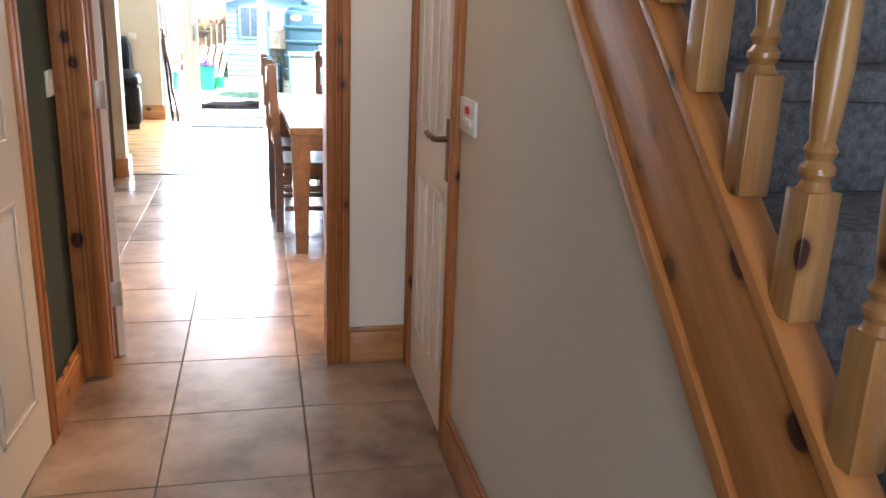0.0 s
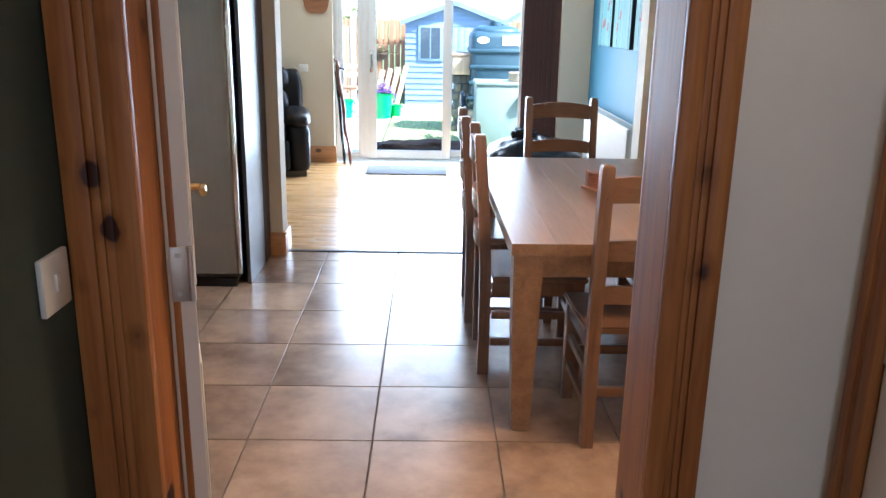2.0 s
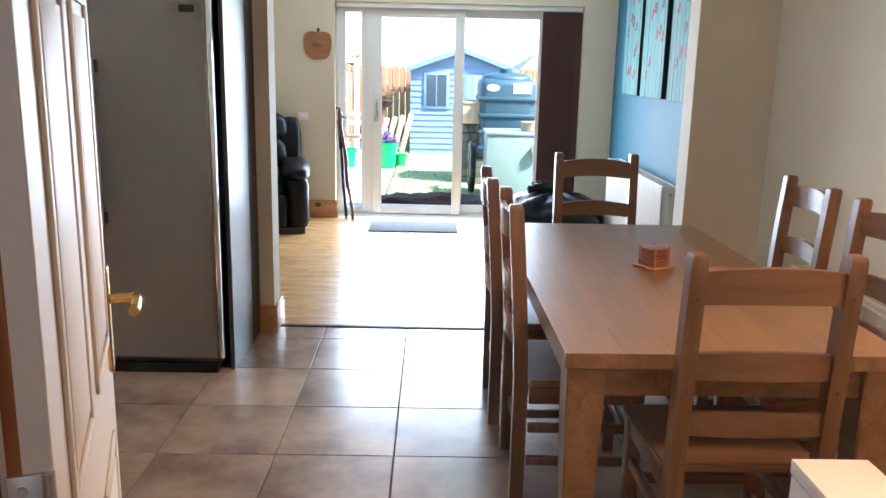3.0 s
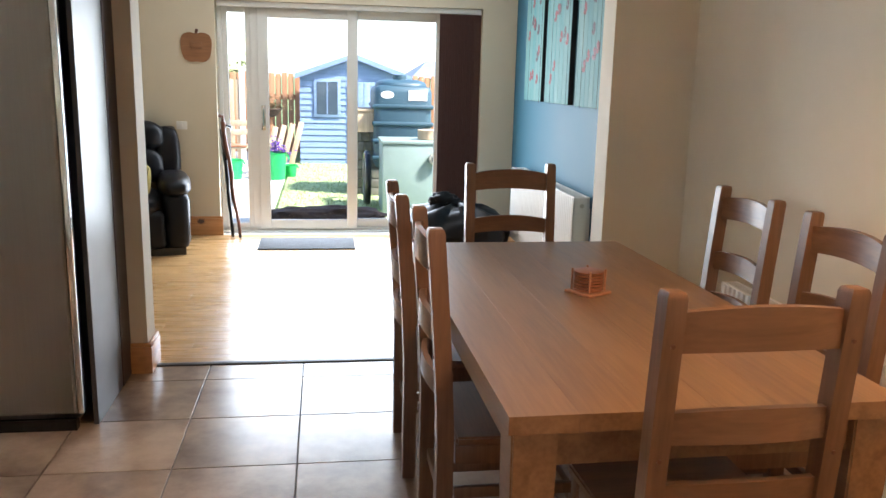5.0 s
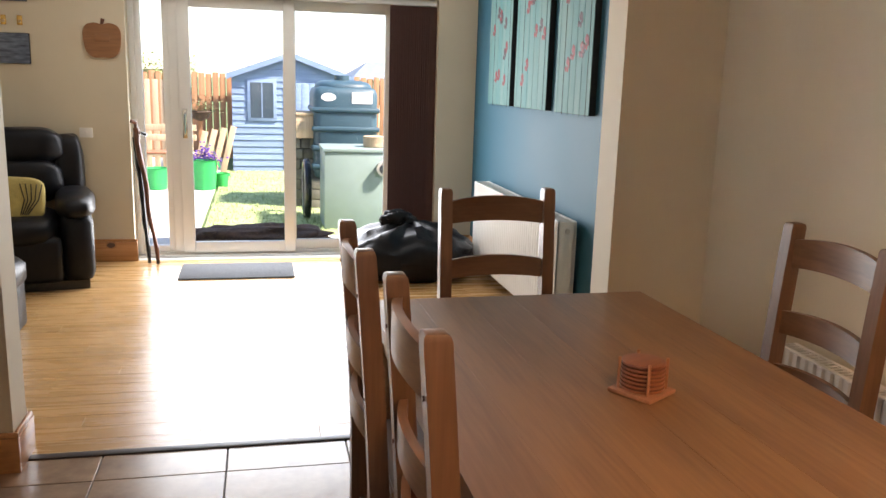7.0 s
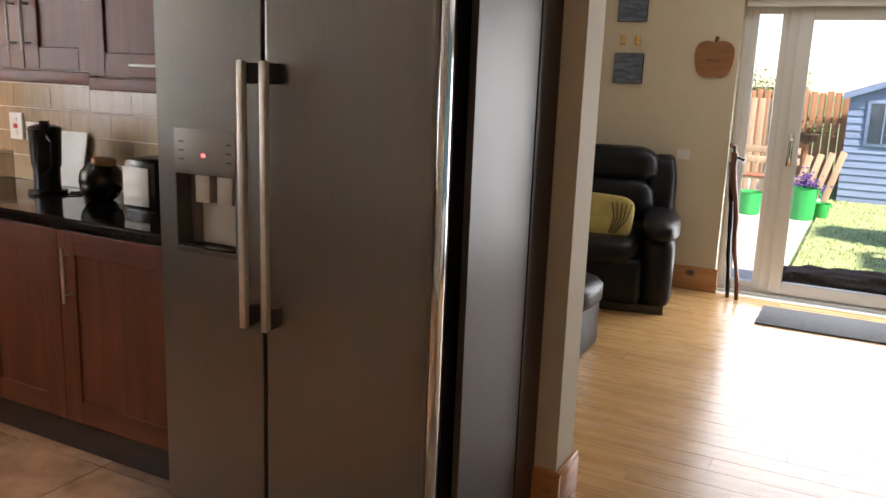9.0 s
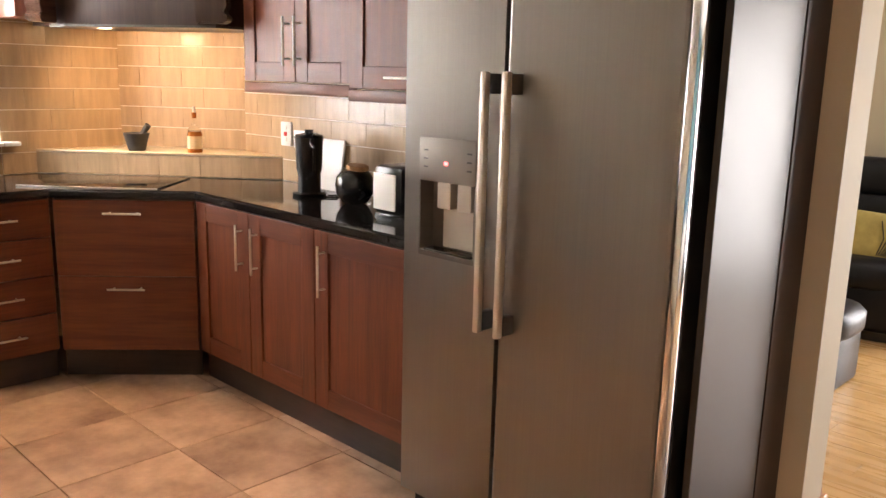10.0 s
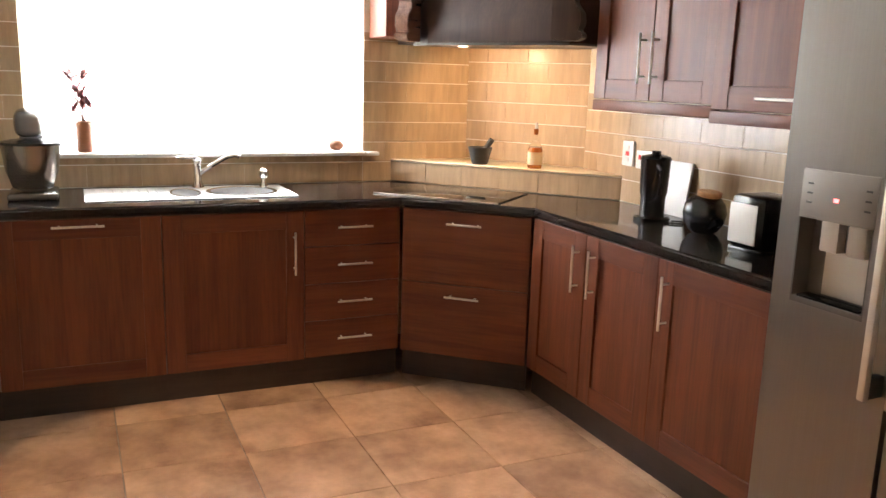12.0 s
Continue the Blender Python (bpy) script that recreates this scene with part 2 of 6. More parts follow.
MATCLOTH = mat("grey_doormat_fibre", (0.085, 0.09, 0.10), 0.95, var=0.3, scale=40, bump=0.8, bump_scale=500)
CARPET = mat("blue_grey_carpet", (0.22, 0.235, 0.265), 0.95, var=0.5, scale=60, bump=1.0, bump_scale=260)
BACKTILE = mat("beige_wall_tile", (0.46, 0.33, 0.205), 0.24, var=0.22, scale=6, island=0.06, bump=0.04, bump_scale=25, stretch=(5, 5, 0.6))
TILEGROUT = mat("pale_tile_grout", (0.80, 0.73, 0.60), 0.85, var=0.08, scale=30, bump=0.2)
BLIND = mat("brown_blind_fabric", (0.115, 0.052, 0.042), 0.8, var=0.15, scale=20, bump=0.3, bump_scale=400)
STICK = wood("walking_stick_wood", (0.16, 0.06, 0.03), (0.06, 0.02, 0.012), axis=2, rough=0.3)
COASTER = wood("red_brown_coaster_wood", (0.32, 0.12, 0.065), (0.22, 0.075, 0.04), axis=0, rough=0.4)
COASTERPALE = wood("coaster_holder_wood", (0.42, 0.20, 0.11), (0.30, 0.13, 0.07), axis=0, rough=0.45)
APPLEWOOD = wood("apple_plaque_wood", (0.34, 0.155, 0.065), (0.23, 0.10, 0.04), axis=0, rough=0.5)
GLASS = glass_mat("clear_glass")
HOBGLASS = mat("black_hob_glass", (0.010, 0.009, 0.009), 0.04, var=0.05, rough_var=0.01)
CANVAS = mat("turquoise_painted_canvas", (0.055, 0.175, 0.18), 0.7, var=0.35, scale=9, stretch=(1, 1, 0.12), bump=0.3, bump_scale=200, second=(0.12, 0.23, 0.215))
CANVASEDGE = mat("black_canvas_edge", (0.01, 0.01, 0.012), 0.8, var=0.1)
REDPAINT = mat("red_flower_paint", (0.22, 0.012, 0.02), 0.6, var=0.5, scale=60)
DARKPAINT = mat("dark_stem_paint", (0.05, 0.02, 0.03), 0.6, var=0.3, scale=40)
SEAPHOTO = mat("dark_seascape_print", (0.16, 0.20, 0.27), 0.4, var=0.5, scale=7, stretch=(1, 1, 6), second=(0.03, 0.04, 0.07))
LAWN = mat("lawn_grass", (0.33, 0.40, 0.17), 0.95, var=0.4, scale=14, bump=1.0, bump_scale=90)
PATIO = mat("pale_concrete", (0.50, 0.48, 0.44), 0.9, var=0.15, scale=6, bump=0.4, bump_scale=120)
SHEDBLUE = wood("blue_shed_stain", (0.19, 0.26, 0.39), (0.14, 0.20, 0.31), axis=0, rough=0.75)
FENCEWOOD = wood("orange_fence_boards", (0.40, 0.20, 0.10), (0.28, 0.13, 0.06), axis=2, rough=0.85)
PALEFENCE = wood("pale_timber", (0.46, 0.34, 0.22), (0.34, 0.24, 0.15), axis=2, rough=0.85)
TANK = mat("dark_blue_green_plastic", (0.028, 0.066, 0.088), 0.5, var=0.15, scale=4)
BOILERGREEN = mat("grey_green_steel_case", (0.20, 0.26, 0.235), 0.5, var=0.1, scale=3)
STONE = mat("grey_block_stone", (0.14, 0.13, 0.10), 0.9, var=0.35, scale=12, bump=0.8, bump_scale=70)
GREENTUB = mat("green_plastic", (0.02, 0.36, 0.09), 0.4, var=0.1)
PURPLE = mat("purple_flowers", (0.12, 0.05, 0.26), 0.8, var=0.4, scale=30)
COIR = mat("brown_shaggy_fibre", (0.085, 0.05, 0.032), 0.95, var=0.5, scale=30, bump=1.0, bump_scale=200)
FOLIAGE = mat("shrub_leaf", (0.10, 0.10, 0.035), 0.8, var=0.4, scale=20)
ROOFFELT = mat("grey_roof_felt", (0.16, 0.20, 0.26), 0.9, var=0.2, bump=0.5)
TERRACOTTA = mat("brown_glazed_pot", (0.30, 0.12, 0.06), 0.35, var=0.2, scale=10)
DRIEDFLOWER = mat("dark_red_petal", (0.20, 0.035, 0.03), 0.7, var=0.4, scale=40)
AMBER = mat("amber_liquid_bottle", (0.50, 0.14, 0.02), 0.08, var=0.1, trans=0.5)
LABELPAPER = mat("cream_paper", (0.62, 0.46, 0.28), 0.8, var=0.08)
SLATE = mat("dark_grey_stone_bowl", (0.05, 0.05, 0.045), 0.6, var=0.3, scale=30, bump=0.3)
CORK = mat("cork", (0.44, 0.22, 0.10), 0.85, var=0.25, scale=60, bump=0.4)
REDPLASTIC = mat("red_plastic", (0.6, 0.02, 0.02), 0.4, var=0.05)
LAMPGLOW = glow("lamp_lens_glow", (1.0, 0.72, 0.4), 14.0)
REDGLOW = glow("red_display_glow", (1.0, 0.05, 0.05), 1.2)


# ---- builders ----
def bx(bm, a, b, bev=0.0, m=None):
    """A box between two corners, its edges rounded by bev."""
    lo, hi = [min(p, q) for p, q in zip(a, b)], [max(p, q) for p, q in zip(a, b)]
    mid = [(p + q) / 2 for p, q in zip(lo, hi)]
    size = [max(q - p, 1e-4) for p, q in zip(lo, hi)]
    mm = Matrix.Translation(mid) @ Matrix.Diagonal((*size, 1))
    if m is not None:
        mm = m @ mm
    r = bmesh.ops.create_cube(bm, size=1, matrix=mm)
    if bev:
        edges = list({e for v in r["verts"] for e in v.link_edges})
        bmesh.ops.bevel(bm, geom=edges, offset=min(bev, min(size) * 0.45), segments=2, affect="EDGES", profile=0.5)
    return bm


def cyl(bm, p, q, r, r2=None, n=14):
    p, q = Vector(p), Vector(q)
    d = q - p
    m = Matrix.Translation((p + q) / 2) @ d.to_track_quat("Z", "Y").to_matrix().to_4x4()
    bmesh.ops.create_cone(bm, cap_ends=True, segments=n, radius1=r, radius2=r if r2 is None else r2, depth=d.length, matrix=m)
    return bm


def lathe(bm, profile, n=20, m=None):
    """A turned body from (radius, height) pairs."""
    rings = []
    for r, z in profile:
        ring = []
        for i in range(n):
            a = 2 * math.pi * i / n
            v = Vector((max(r, 1e-4) * math.cos(a), max(r, 1e-4) * math.sin(a), z))
            ring.append(bm.verts.new(m @ v if m is not None else v))
        rings.append(ring)
    for a, b in zip(rings, rings[1:]):
        for i in range(n):
            bm.faces.new((a[i], a[(i + 1) % n], b[(i + 1) % n], b[i]))
    bm.faces.new(rings[0][::-1])
    bm.faces.new(rings[-1])
    return bm


def prism(bm, pts, z0, z1):
    """A flat outline in x and y, raised from z0 to z1."""
    lo = [bm.verts.new((x, y, z0)) for x, y in pts]
    hi = [bm.verts.new((x, y, z1)) for x, y in pts]
    n = len(pts)
    bm.faces.new(lo[::-1])
    bm.faces.new(hi)
    for i in range(n):
        bm.faces.new((lo[i], lo[(i + 1) % n], hi[(i + 1) % n], hi[i]))
    bmesh.ops.recalc_face_normals(bm, faces=bm.faces)
    return bm


def loft(bm, rings, close=True):
    """Skin over rings of points."""
    vs = [[bm.verts.new(p) for p in ring] for ring in rings]
    n = len(vs[0])
    for a, b in zip(vs, vs[1:]):
        for i in range(n):
            bm.faces.new((a[i], a[(i + 1) % n], b[(i + 1) % n], b[i]))
    if close:
        bm.faces.new(vs[0][::-1])
        bm.faces.new(vs[-1])
    bmesh.ops.recalc_face_normals(bm, faces=bm.faces)
    return bm


def tube(bm, pts, r, n=8):
    for p, q in zip(pts, pts[1:]):
        cyl(bm, p, q, r, n=n)
    for p in pts[1:-1]:
        bmesh.ops.create_uvsphere(bm, u_segments=n, v_segments=6, radius=r, matrix=Matrix.Translation(p))
    return bm


def blob(bm, mid, radii, n=24, lumps=0.0, freq=3.0, power=1.0):
    """A soft closed body with uneven folds."""
    r = bmesh.ops.create_uvsphere(bm, u_segments=n * 2, v_segments=n, radius=1)
    for v in r["verts"]:
        c = v.co.copy()
        if power != 1.0:
            c = Vector([math.copysign(abs(k) ** power, k) for k in c])
        k = 1 + lumps * noise.noise(c * freq)
        v.co = Vector((mid[0] + c.x * radii[0] * k, mid[1] + c.y * radii[1] * k, mid[2] + c.z * radii[2] * k))
    return bm


FLAT = {"floor_tile", "wall_tile", "laminate_plank", "tabletop_board", "ledge_tile", "tread", "leaf", "side_panel", "worktop_slab", "fridge_door", "freezer_door", "stile", "rail", "drawer_front"}


def part(name, bm, material, parent=None, label="", kind="", smooth=30):
    smooth = 8 if name in FLAT else smooth
    me = bpy.data.meshes.new(name)
    bm.to_mesh(me)
    bm.free()
    me.materials.append(material)
    for p in me.polygons:
        p.use_smooth = True
    me.set_sharp_from_angle(angle=radians(smooth))
    ob = new(name, me)
    if parent:
        ob.parent = parent
    return tagged(ob, label=label, kind=kind)


def B():
    return bmesh.new()


def thing(name, m, label, category, group=""):
    ob = new(name)
    ob.matrix_world = m
    return tagged(ob, label=label, category=category, group=group)


def solid(name, a, b, material, label="", kind="structure", bev=0.0):
    return part(name, bx(B(), a, b, bev), material, None, label, kind)


def repeat(mesh_ob, parent, m):
    """Another piece on the same mesh."""
    ob = new(mesh_ob.name.split(".")[0], mesh_ob.data)
    ob.parent = parent
    ob.matrix_basis = m
    return ob


# ---- plan ----
H = 2.40
HX0, HX1 = -0.315, 0.93      # hall walls
DY0, DY1 = 2.655, 2.80      # wall with the kitchen doorway
OX0, OX1, OH = -0.200, 0.605, 2.03
KX0, KX1 = -4.36, 1.95       # kitchen
LY0, LY1 = 6.46, 6.63       # wall to the living room
PX0, PX1 = -0.685, 1.53      # its opening
BX1, FY = 1.86, 9.92       # living room
WX0, WX1, WTOP = -0.75, 1.55, 2.01

# ---- large structure ----
solid("floor_base", (-4.6, -2.2, -0.12), (2.2, 6.56, -0.009), GROUT, "grey-brown grout bed under the floor tiles")
solid("floor_living_room", (-4.2, 6.56, -0.12), (2.1, 10.2, -0.009), GROUT, "subfloor under the oak laminate planks")
solid("ceiling_hall", (-0.5, -2.2, H), (2.2, DY0, H + 0.1), CEIL, "white painted hall ceiling")
solid("ceiling_kitchen", (-4.6, DY0, H), (2.2, LY0, H + 0.1), CEIL, "white painted kitchen ceiling")
solid("ceiling_living_room", (-4.2, LY0, H), (2.1, 10.2, H + 0.1), CEIL, "white painted living room ceiling")
# hall
solid("wall_hall_west", (-0.50, 2.15, 0), (HX0, DY0, H), GREENWALL, "hall wall painted dark green")
solid("wall_hall_west_near", (-0.50, -2.2, 0), (HX0, 1.20, H), GREENWALL, "hall wall painted dark green")
solid("wall_hall_west_lintel", (-0.50, 1.20, 2.03), (HX0, 2.15, H), GREENWALL, "wall above the white hall door")
solid("wall_hall_south", (-0.5, -2.2, 0), (2.2, -2.05, H), HALLWHITE, "white hall end wall")
solid("wall_hall_east_outer", (1.9, -2.05, 0), (2.05, DY0, H), HALLWHITE, "white wall beyond the staircase")
solid("wall_door_left", (-0.50, DY0, 0), (OX0 - 0.05, DY1, H), CREAM, "wall beside the kitchen doorway")
solid("wall_kitchen_south", (KX0 - 0.15, DY0 + 0.003, 0), (-0.50, DY1, H), CREAM, "cream kitchen wall")
solid("wall_door_right", (OX1 + 0.03, DY0, 0), (2.15, DY1, H), HALLWHITE, "white wall between doorway and cupboard door")
solid("wall_door_lintel", (OX0 - 0.05, DY0, OH + 0.03), (OX1 + 0.03, DY1, H), HALLWHITE, "wall above the kitchen doorway")
# kitchen and dining
solid("wall_dining_east", (KX1, DY1, 0), (KX1 + 0.15, LY1, H), CREAM, "cream dining room wall")
solid("wall_living_left", (KX0 - 0.15, LY0, 0), (PX0, LY1, H), CREAM, "cream wall between kitchen and living room")
solid("wall_living_right", (PX1, LY0, 0), (KX1, LY1, H), CREAM, "cream wall stub beside the dining table")
solid("wall_living_lintel", (PX0, LY0, 2.18), (PX1, LY1, H), CREAM, "beam over the wide opening")
KWY0, KWY1, KWZ0, KWZ1 = 3.79, 5.43, 1.05, 2.15
solid("wall_window_low", (KX0 - 0.25, DY1, 0), (KX0, LY0, KWZ0), CREAM, "cream wall below the kitchen window")
solid("wall_window_high", (KX0 - 0.25, DY1, KWZ1), (KX0, LY0, H), CREAM, "cream wall above the kitchen window")
solid("wall_window_left", (KX0 - 0.25, DY1, KWZ0), (KX0, KWY0, KWZ1), CREAM, "cream wall beside the kitchen window")
solid("wall_window_right", (KX0 - 0.25, KWY1, KWZ0), (KX0, LY0, KWZ1), CREAM, "cream wall beside the kitchen window")
part("wall_kitchen_corner", prism(B(), [(KX0, 6.06), (-3.74, LY0), (KX0, LY0)], 0, H), CREAM, None, "diagonal corner wall behind the hob", "structure")
# living room
solid("wall_living_east", (BX1, LY1, 0), (BX1 + 0.15, FY + 0.2, H), BLUEWALL, "living room wall painted deep blue")
solid("wall_living_west", (-4.15, LY1, 0), (-4.0, FY + 0.2, H), CREAM, "cream living room wall")
solid("wall_north_left", (-4.15, FY, 0), (WX0, FY + 0.3, H), CREAM, "cream wall beside the patio door")
solid("wall_north_right", (WX1, FY, 0), (BX1, FY + 0.3, H), CREAM, "cream wall beside the patio door")
solid("wall_north_lintel", (WX0, FY, WTOP), (WX1, FY + 0.3, H), CREAM, "cream wall above the patio door")

# understairs wall with the cupboard opening
CY0, CY1 = 1.95, 2.56
part("wall_understairs", bx(B(), (HX1, CY1, 0), (HX1 + 0.1, DY0, H)), HALLWHITE, None, "narrow wall strip by the cupboard door", "structure")
part("wall_cupboard_lintel", bx(B(), (HX1, CY0, 2.02), (HX1 + 0.1, CY1, H)), HALLWHITE, None, "wall above the cupboard door", "structure")


def stair_z(y):
    return 1.236 + (y - 0.892) * 0.88


bm = B()
ys = [(0.892 - 1.236 / 0.88, 0.0), (CY0, 0.0), (CY0, H), (0.892 + (H - 1.236) / 0.88, H)]
lo = [bm.verts.new((HX1, y, z)) for y, z in ys]
hi = [bm.verts.new((HX1 + 0.1, y, z)) for y, z in ys]
bm.faces.new(lo)
bm.faces.new(hi[::-1])
for i in range(4):
    bm.faces.new((lo[i], hi[i], hi[(i + 1) % 4], lo[(i + 1) % 4]))
bmesh.ops.recalc_face_normals(bm, faces=bm.faces)
part("wall_stair_side", bm, mat("warm_hall_paint", (0.60, 0.53, 0.43), 0.75, var=0.05, scale=1.5, bump=0.12, bump_scale=180), None, "cream triangular wall under the staircase", "structure")


# ---- doors and trim ----
def skirting(name, a, b, material, h=0.15, label="varnished knotty pine skirting board"):
    (x0, y0), (x1, y1) = a, b
    bm = B()
    bx(bm, (x0, y0, 0), (x1, y1, h - 0.02), 0.002)
    cx = 0.004
    if abs(x1 - x0) < abs(y1 - y0):
        bx(bm, (x0 + cx, y0, h - 0.02), (x1 - cx, y1, h), 0.004)
    else:
        bx(bm, (x0, y0 + cx, h - 0.02), (x1, y1 - cx, h), 0.004)
    return part(name, bm, material, None, label, "structure")


skirting("baseboard_hall_left", (HX0, 2.225), (HX0 + 0.02, DY0 - 0.02), PINEY)
skirting("baseboard_hall_end", (OX1 + 0.09, DY0 - 0.02), (HX1, DY0), PINEX)
skirting("baseboard_hall_right", (HX1 - 0.02, -0.4), (HX1, CY0 - 0.07), PINEY)
skirting("baseboard_pillar_front", (-0.78, LY0 - 0.02), (PX0 + 0.02, LY0), PINEX)
skirting("baseboard_pillar_end", (PX0, LY0), (PX0 + 0.02, LY1 + 0.02), PINEY)
skirting("baseboard_stub_end", (PX1 - 0.02, LY0 - 0.02), (PX1, LY1 + 0.02), PINEY)
skirting("baseboard_stub_front", (PX1, LY0 - 0.02), (KX1, LY0), PINEX)
skirting("baseboard_dining", (KX1 - 0.02, DY1), (KX1, LY0 - 0.02), PINEY)
skirting("baseboard_north_left", (-4.0, FY - 0.02), (WX0 + 0.02, FY), PINEX, 0.17)
skirting("baseboard_north_right", (WX1, FY - 0.02), (BX1, FY), PINEX, 0.17)
skirting("baseboard_blue_wall", (BX1 - 0.02, LY1), (BX1, FY - 0.02), PINEY, 0.17)
skirting("baseboard_living_left", (-4.0, LY1), (PX0, LY1 + 0.02), PINEX, 0.17)


def architrave(name, p0, p1, depth_axis, out, h, w=0.075, w0=None):
    """Grooved pine moulding: two uprights and a head. p0, p1 are the opening's edges along the wall, out the wall face and direction."""
    face, sign = out
    top = thing(name, Matrix.Identity(4), "grooved varnished pine door surround", "door frame")
    top["kind"] = "structure"
    for a0, a1 in ((p0 - (w0 or w), p0), (p1, p1 + w)):
        bm = B()
        for i, (u0, u1) in enumerate(((0, 0.36), (0.36, 0.5), (0.5, 0.64), (0.64, 1.0))):
            f0, f1 = a0 + (a1 - a0) * u0 + 0.0004, a0 + (a1 - a0) * u1 - 0.0004
            d = 0.020 - (0.003 if i in (1, 2) else 0)
            if depth_axis == "y":
                bx(bm, (f0, face, 0), (f1, face + sign * d, h + w), 0.002)
            else:
                bx(bm, (face, f0, 0), (face + sign * d, f1, h + w), 0.002)
        part("jamb_moulding", bm, PINE, top)
    bm = B()
    if depth_axis == "y":
        bx(bm, (p0, face, h), (p1, face + sign * 0.02, h + w), 0.004)
    else:
        bx(bm, (face, p0, h), (face + sign * 0.02, p1, h + w), 0.004)
    part("head_moulding", bm, PINEX if depth_axis == "y" else PINEY, top)
    return top


architrave("trim_kitchen_doorway", OX0, OX1, "y", (DY0, -1), OH, 0.088, 0.112)
architrave("trim_kitchen_doorway_inner", OX0, OX1, "y", (DY1, 1), OH)
architrave("trim_hall_door", 1.23, 2.13, "x", (HX0, 1), 2.02, 0.092)
architrave("trim_cupboard_door", CY0, CY1, "x", (HX1, -1), 2.01, 0.07)
for nm, x in (("door_lining_left", OX0 - 0.05), ("door_lining_right", OX1)):
    solid(nm, (x, DY0, 0), (x + 0.03, DY1, OH), PINE, "varnished pine door lining")
solid("door_lining_head", (OX0 - 0.05, DY0, OH), (OX1 + 0.03, DY1, OH + 0.03), PINEX, "varnished pine door lining head")


def hinge(parent, m):
    bm = B()
    bx(bm, (-0.017, -0.002, -0.05), (0.017, 0.002, 0.05), 0.001, m)
    cyl(bm, m @ Vector((-0.018, 0, -0.05)), m @ Vector((-0.018, 0, 0.05)), 0.006)
    for z in (-0.035, 0.0, 0.035):
        cyl(bm, m @ Vector((0.004, -0.004, z)), m @ Vector((0.004, 0.004, z)), 0.005, n=8)
    return part("hinge", bm, NICKEL, parent, "steel butt hinge")


def door_leaf(name, m, w, h, label, handle_mat, side=1, cols=2, handle=True, hinges=(0.27, 1.035, 1.78), hz=1.0):
    """A moulded panel door. Local x from the hinges to the lock, y through the leaf, z up."""
    top = thing(name, m, label, "door")
    T = 0.045
    part("leaf", bx(B(), (0, -T / 2, 0.008), (w, T / 2, h), 0.002), WHITEDOOR, top)
    st = 0.10 if cols == 2 else 0.09
    for face in (-1, 1):
        cw = (w - st * (cols + 1)) / cols
        for i in range(cols):
            x0 = st + i * (cw + st)
            for z0, z1 in ((0.2, 0.82), (0.98, 1.55), (1.66, h - 0.12)):
                bm = B()
                y0 = face * T / 2
                for a, b in (((x0, z0), (x0 + cw, z0 + 0.016)), ((x0, z1 - 0.016), (x0 + cw, z1)), ((x0, z0), (x0 + 0.016, z1)), ((x0 + cw - 0.016, z0), (x0 + cw, z1))):
                    bx(bm, (a[0], y0, a[1]), (b[0], y0 + face * 0.006, b[1]), 0.003)
                part("panel_moulding", bm, WHITEDOOR, top)
                bm = B()
                bx(bm, (x0 + 0.035, y0, z0 + 0.035), (x0 + cw - 0.035, y0 + face * 0.005, z1 - 0.035), 0.004)
                part("raised_panel", bm, WHITEDOOR, top)
    if handle:
        for face in (-1, 1):
            bm = B()
            y0 = face * T / 2
            bx(bm, (w - 0.075, y0, hz - 0.13), (w - 0.035, y0 + face * 0.008, hz + 0.06), 0.003)
            hp = part("handle_plate", bm, handle_mat, top, "metal lever handle backplate")
            bm = B()
            cyl(bm, (w - 0.055, y0, hz), (w - 0.055, y0 + face * 0.05, hz), 0.009)
            tube(bm, [(w - 0.055, y0 + face * 0.05, hz), (w - 0.09, y0 + face * 0.052, hz + 0.005), (w - 0.125, y0 + face * 0.05, hz - 0.002), (w - 0.16, y0 + face * 0.05, hz + 0.005)], 0.009)
            part("handle_lever", bm, handle_mat, top, "curved metal lever")
    for z in hinges:
        hinge(top, Matrix.Translation((-0.003, -T / 2 * 0, z)) @ Matrix.Rotation(radians(90), 4, "Z"))
    return top


door_leaf("door_kitchen", pose(-0.197, 2.805, 0.0, 0, 0, 108), 0.78, 2.0, "open white moulded panel door with brass lever handle", BRASS, hz=1.045)
door_leaf("door_hall", pose(HX0 - 0.01, 2.13, 0, 0, 0, -93), 0.87, 2.0, "white moulded six-panel hall door, nearly shut", BRASS)
door_leaf("door_cupboard", pose(HX1 + 0.018, CY1 - 0.006, 0, 0, 0, -90), 0.598, 2.0, "narrow white panel cupboard door with bronze lever handle", BRONZE)


# ---- staircase ----
stair = thing("staircase", Matrix.Identity(4), "open pine staircase with turned balusters and blue-grey carpet", "staircase")


def slab(name, off0, off1, x0, x1, material, y0=-0.9, y1=2.6, label=""):
    """A board along the stair's slope between two offsets above the lower edge."""
    m = Matrix.Translation((0, y0, stair_z(y0))) @ Matrix.Rotation(math.atan(0.88), 4, "X")
    ob = part(name, bx(B(), (x0, 0, off0), (x1, (y1 - y0) / math.cos(math.atan(0.88)), off1), 0.003), material, stair, label)
    ob.matrix_basis = m
    return ob


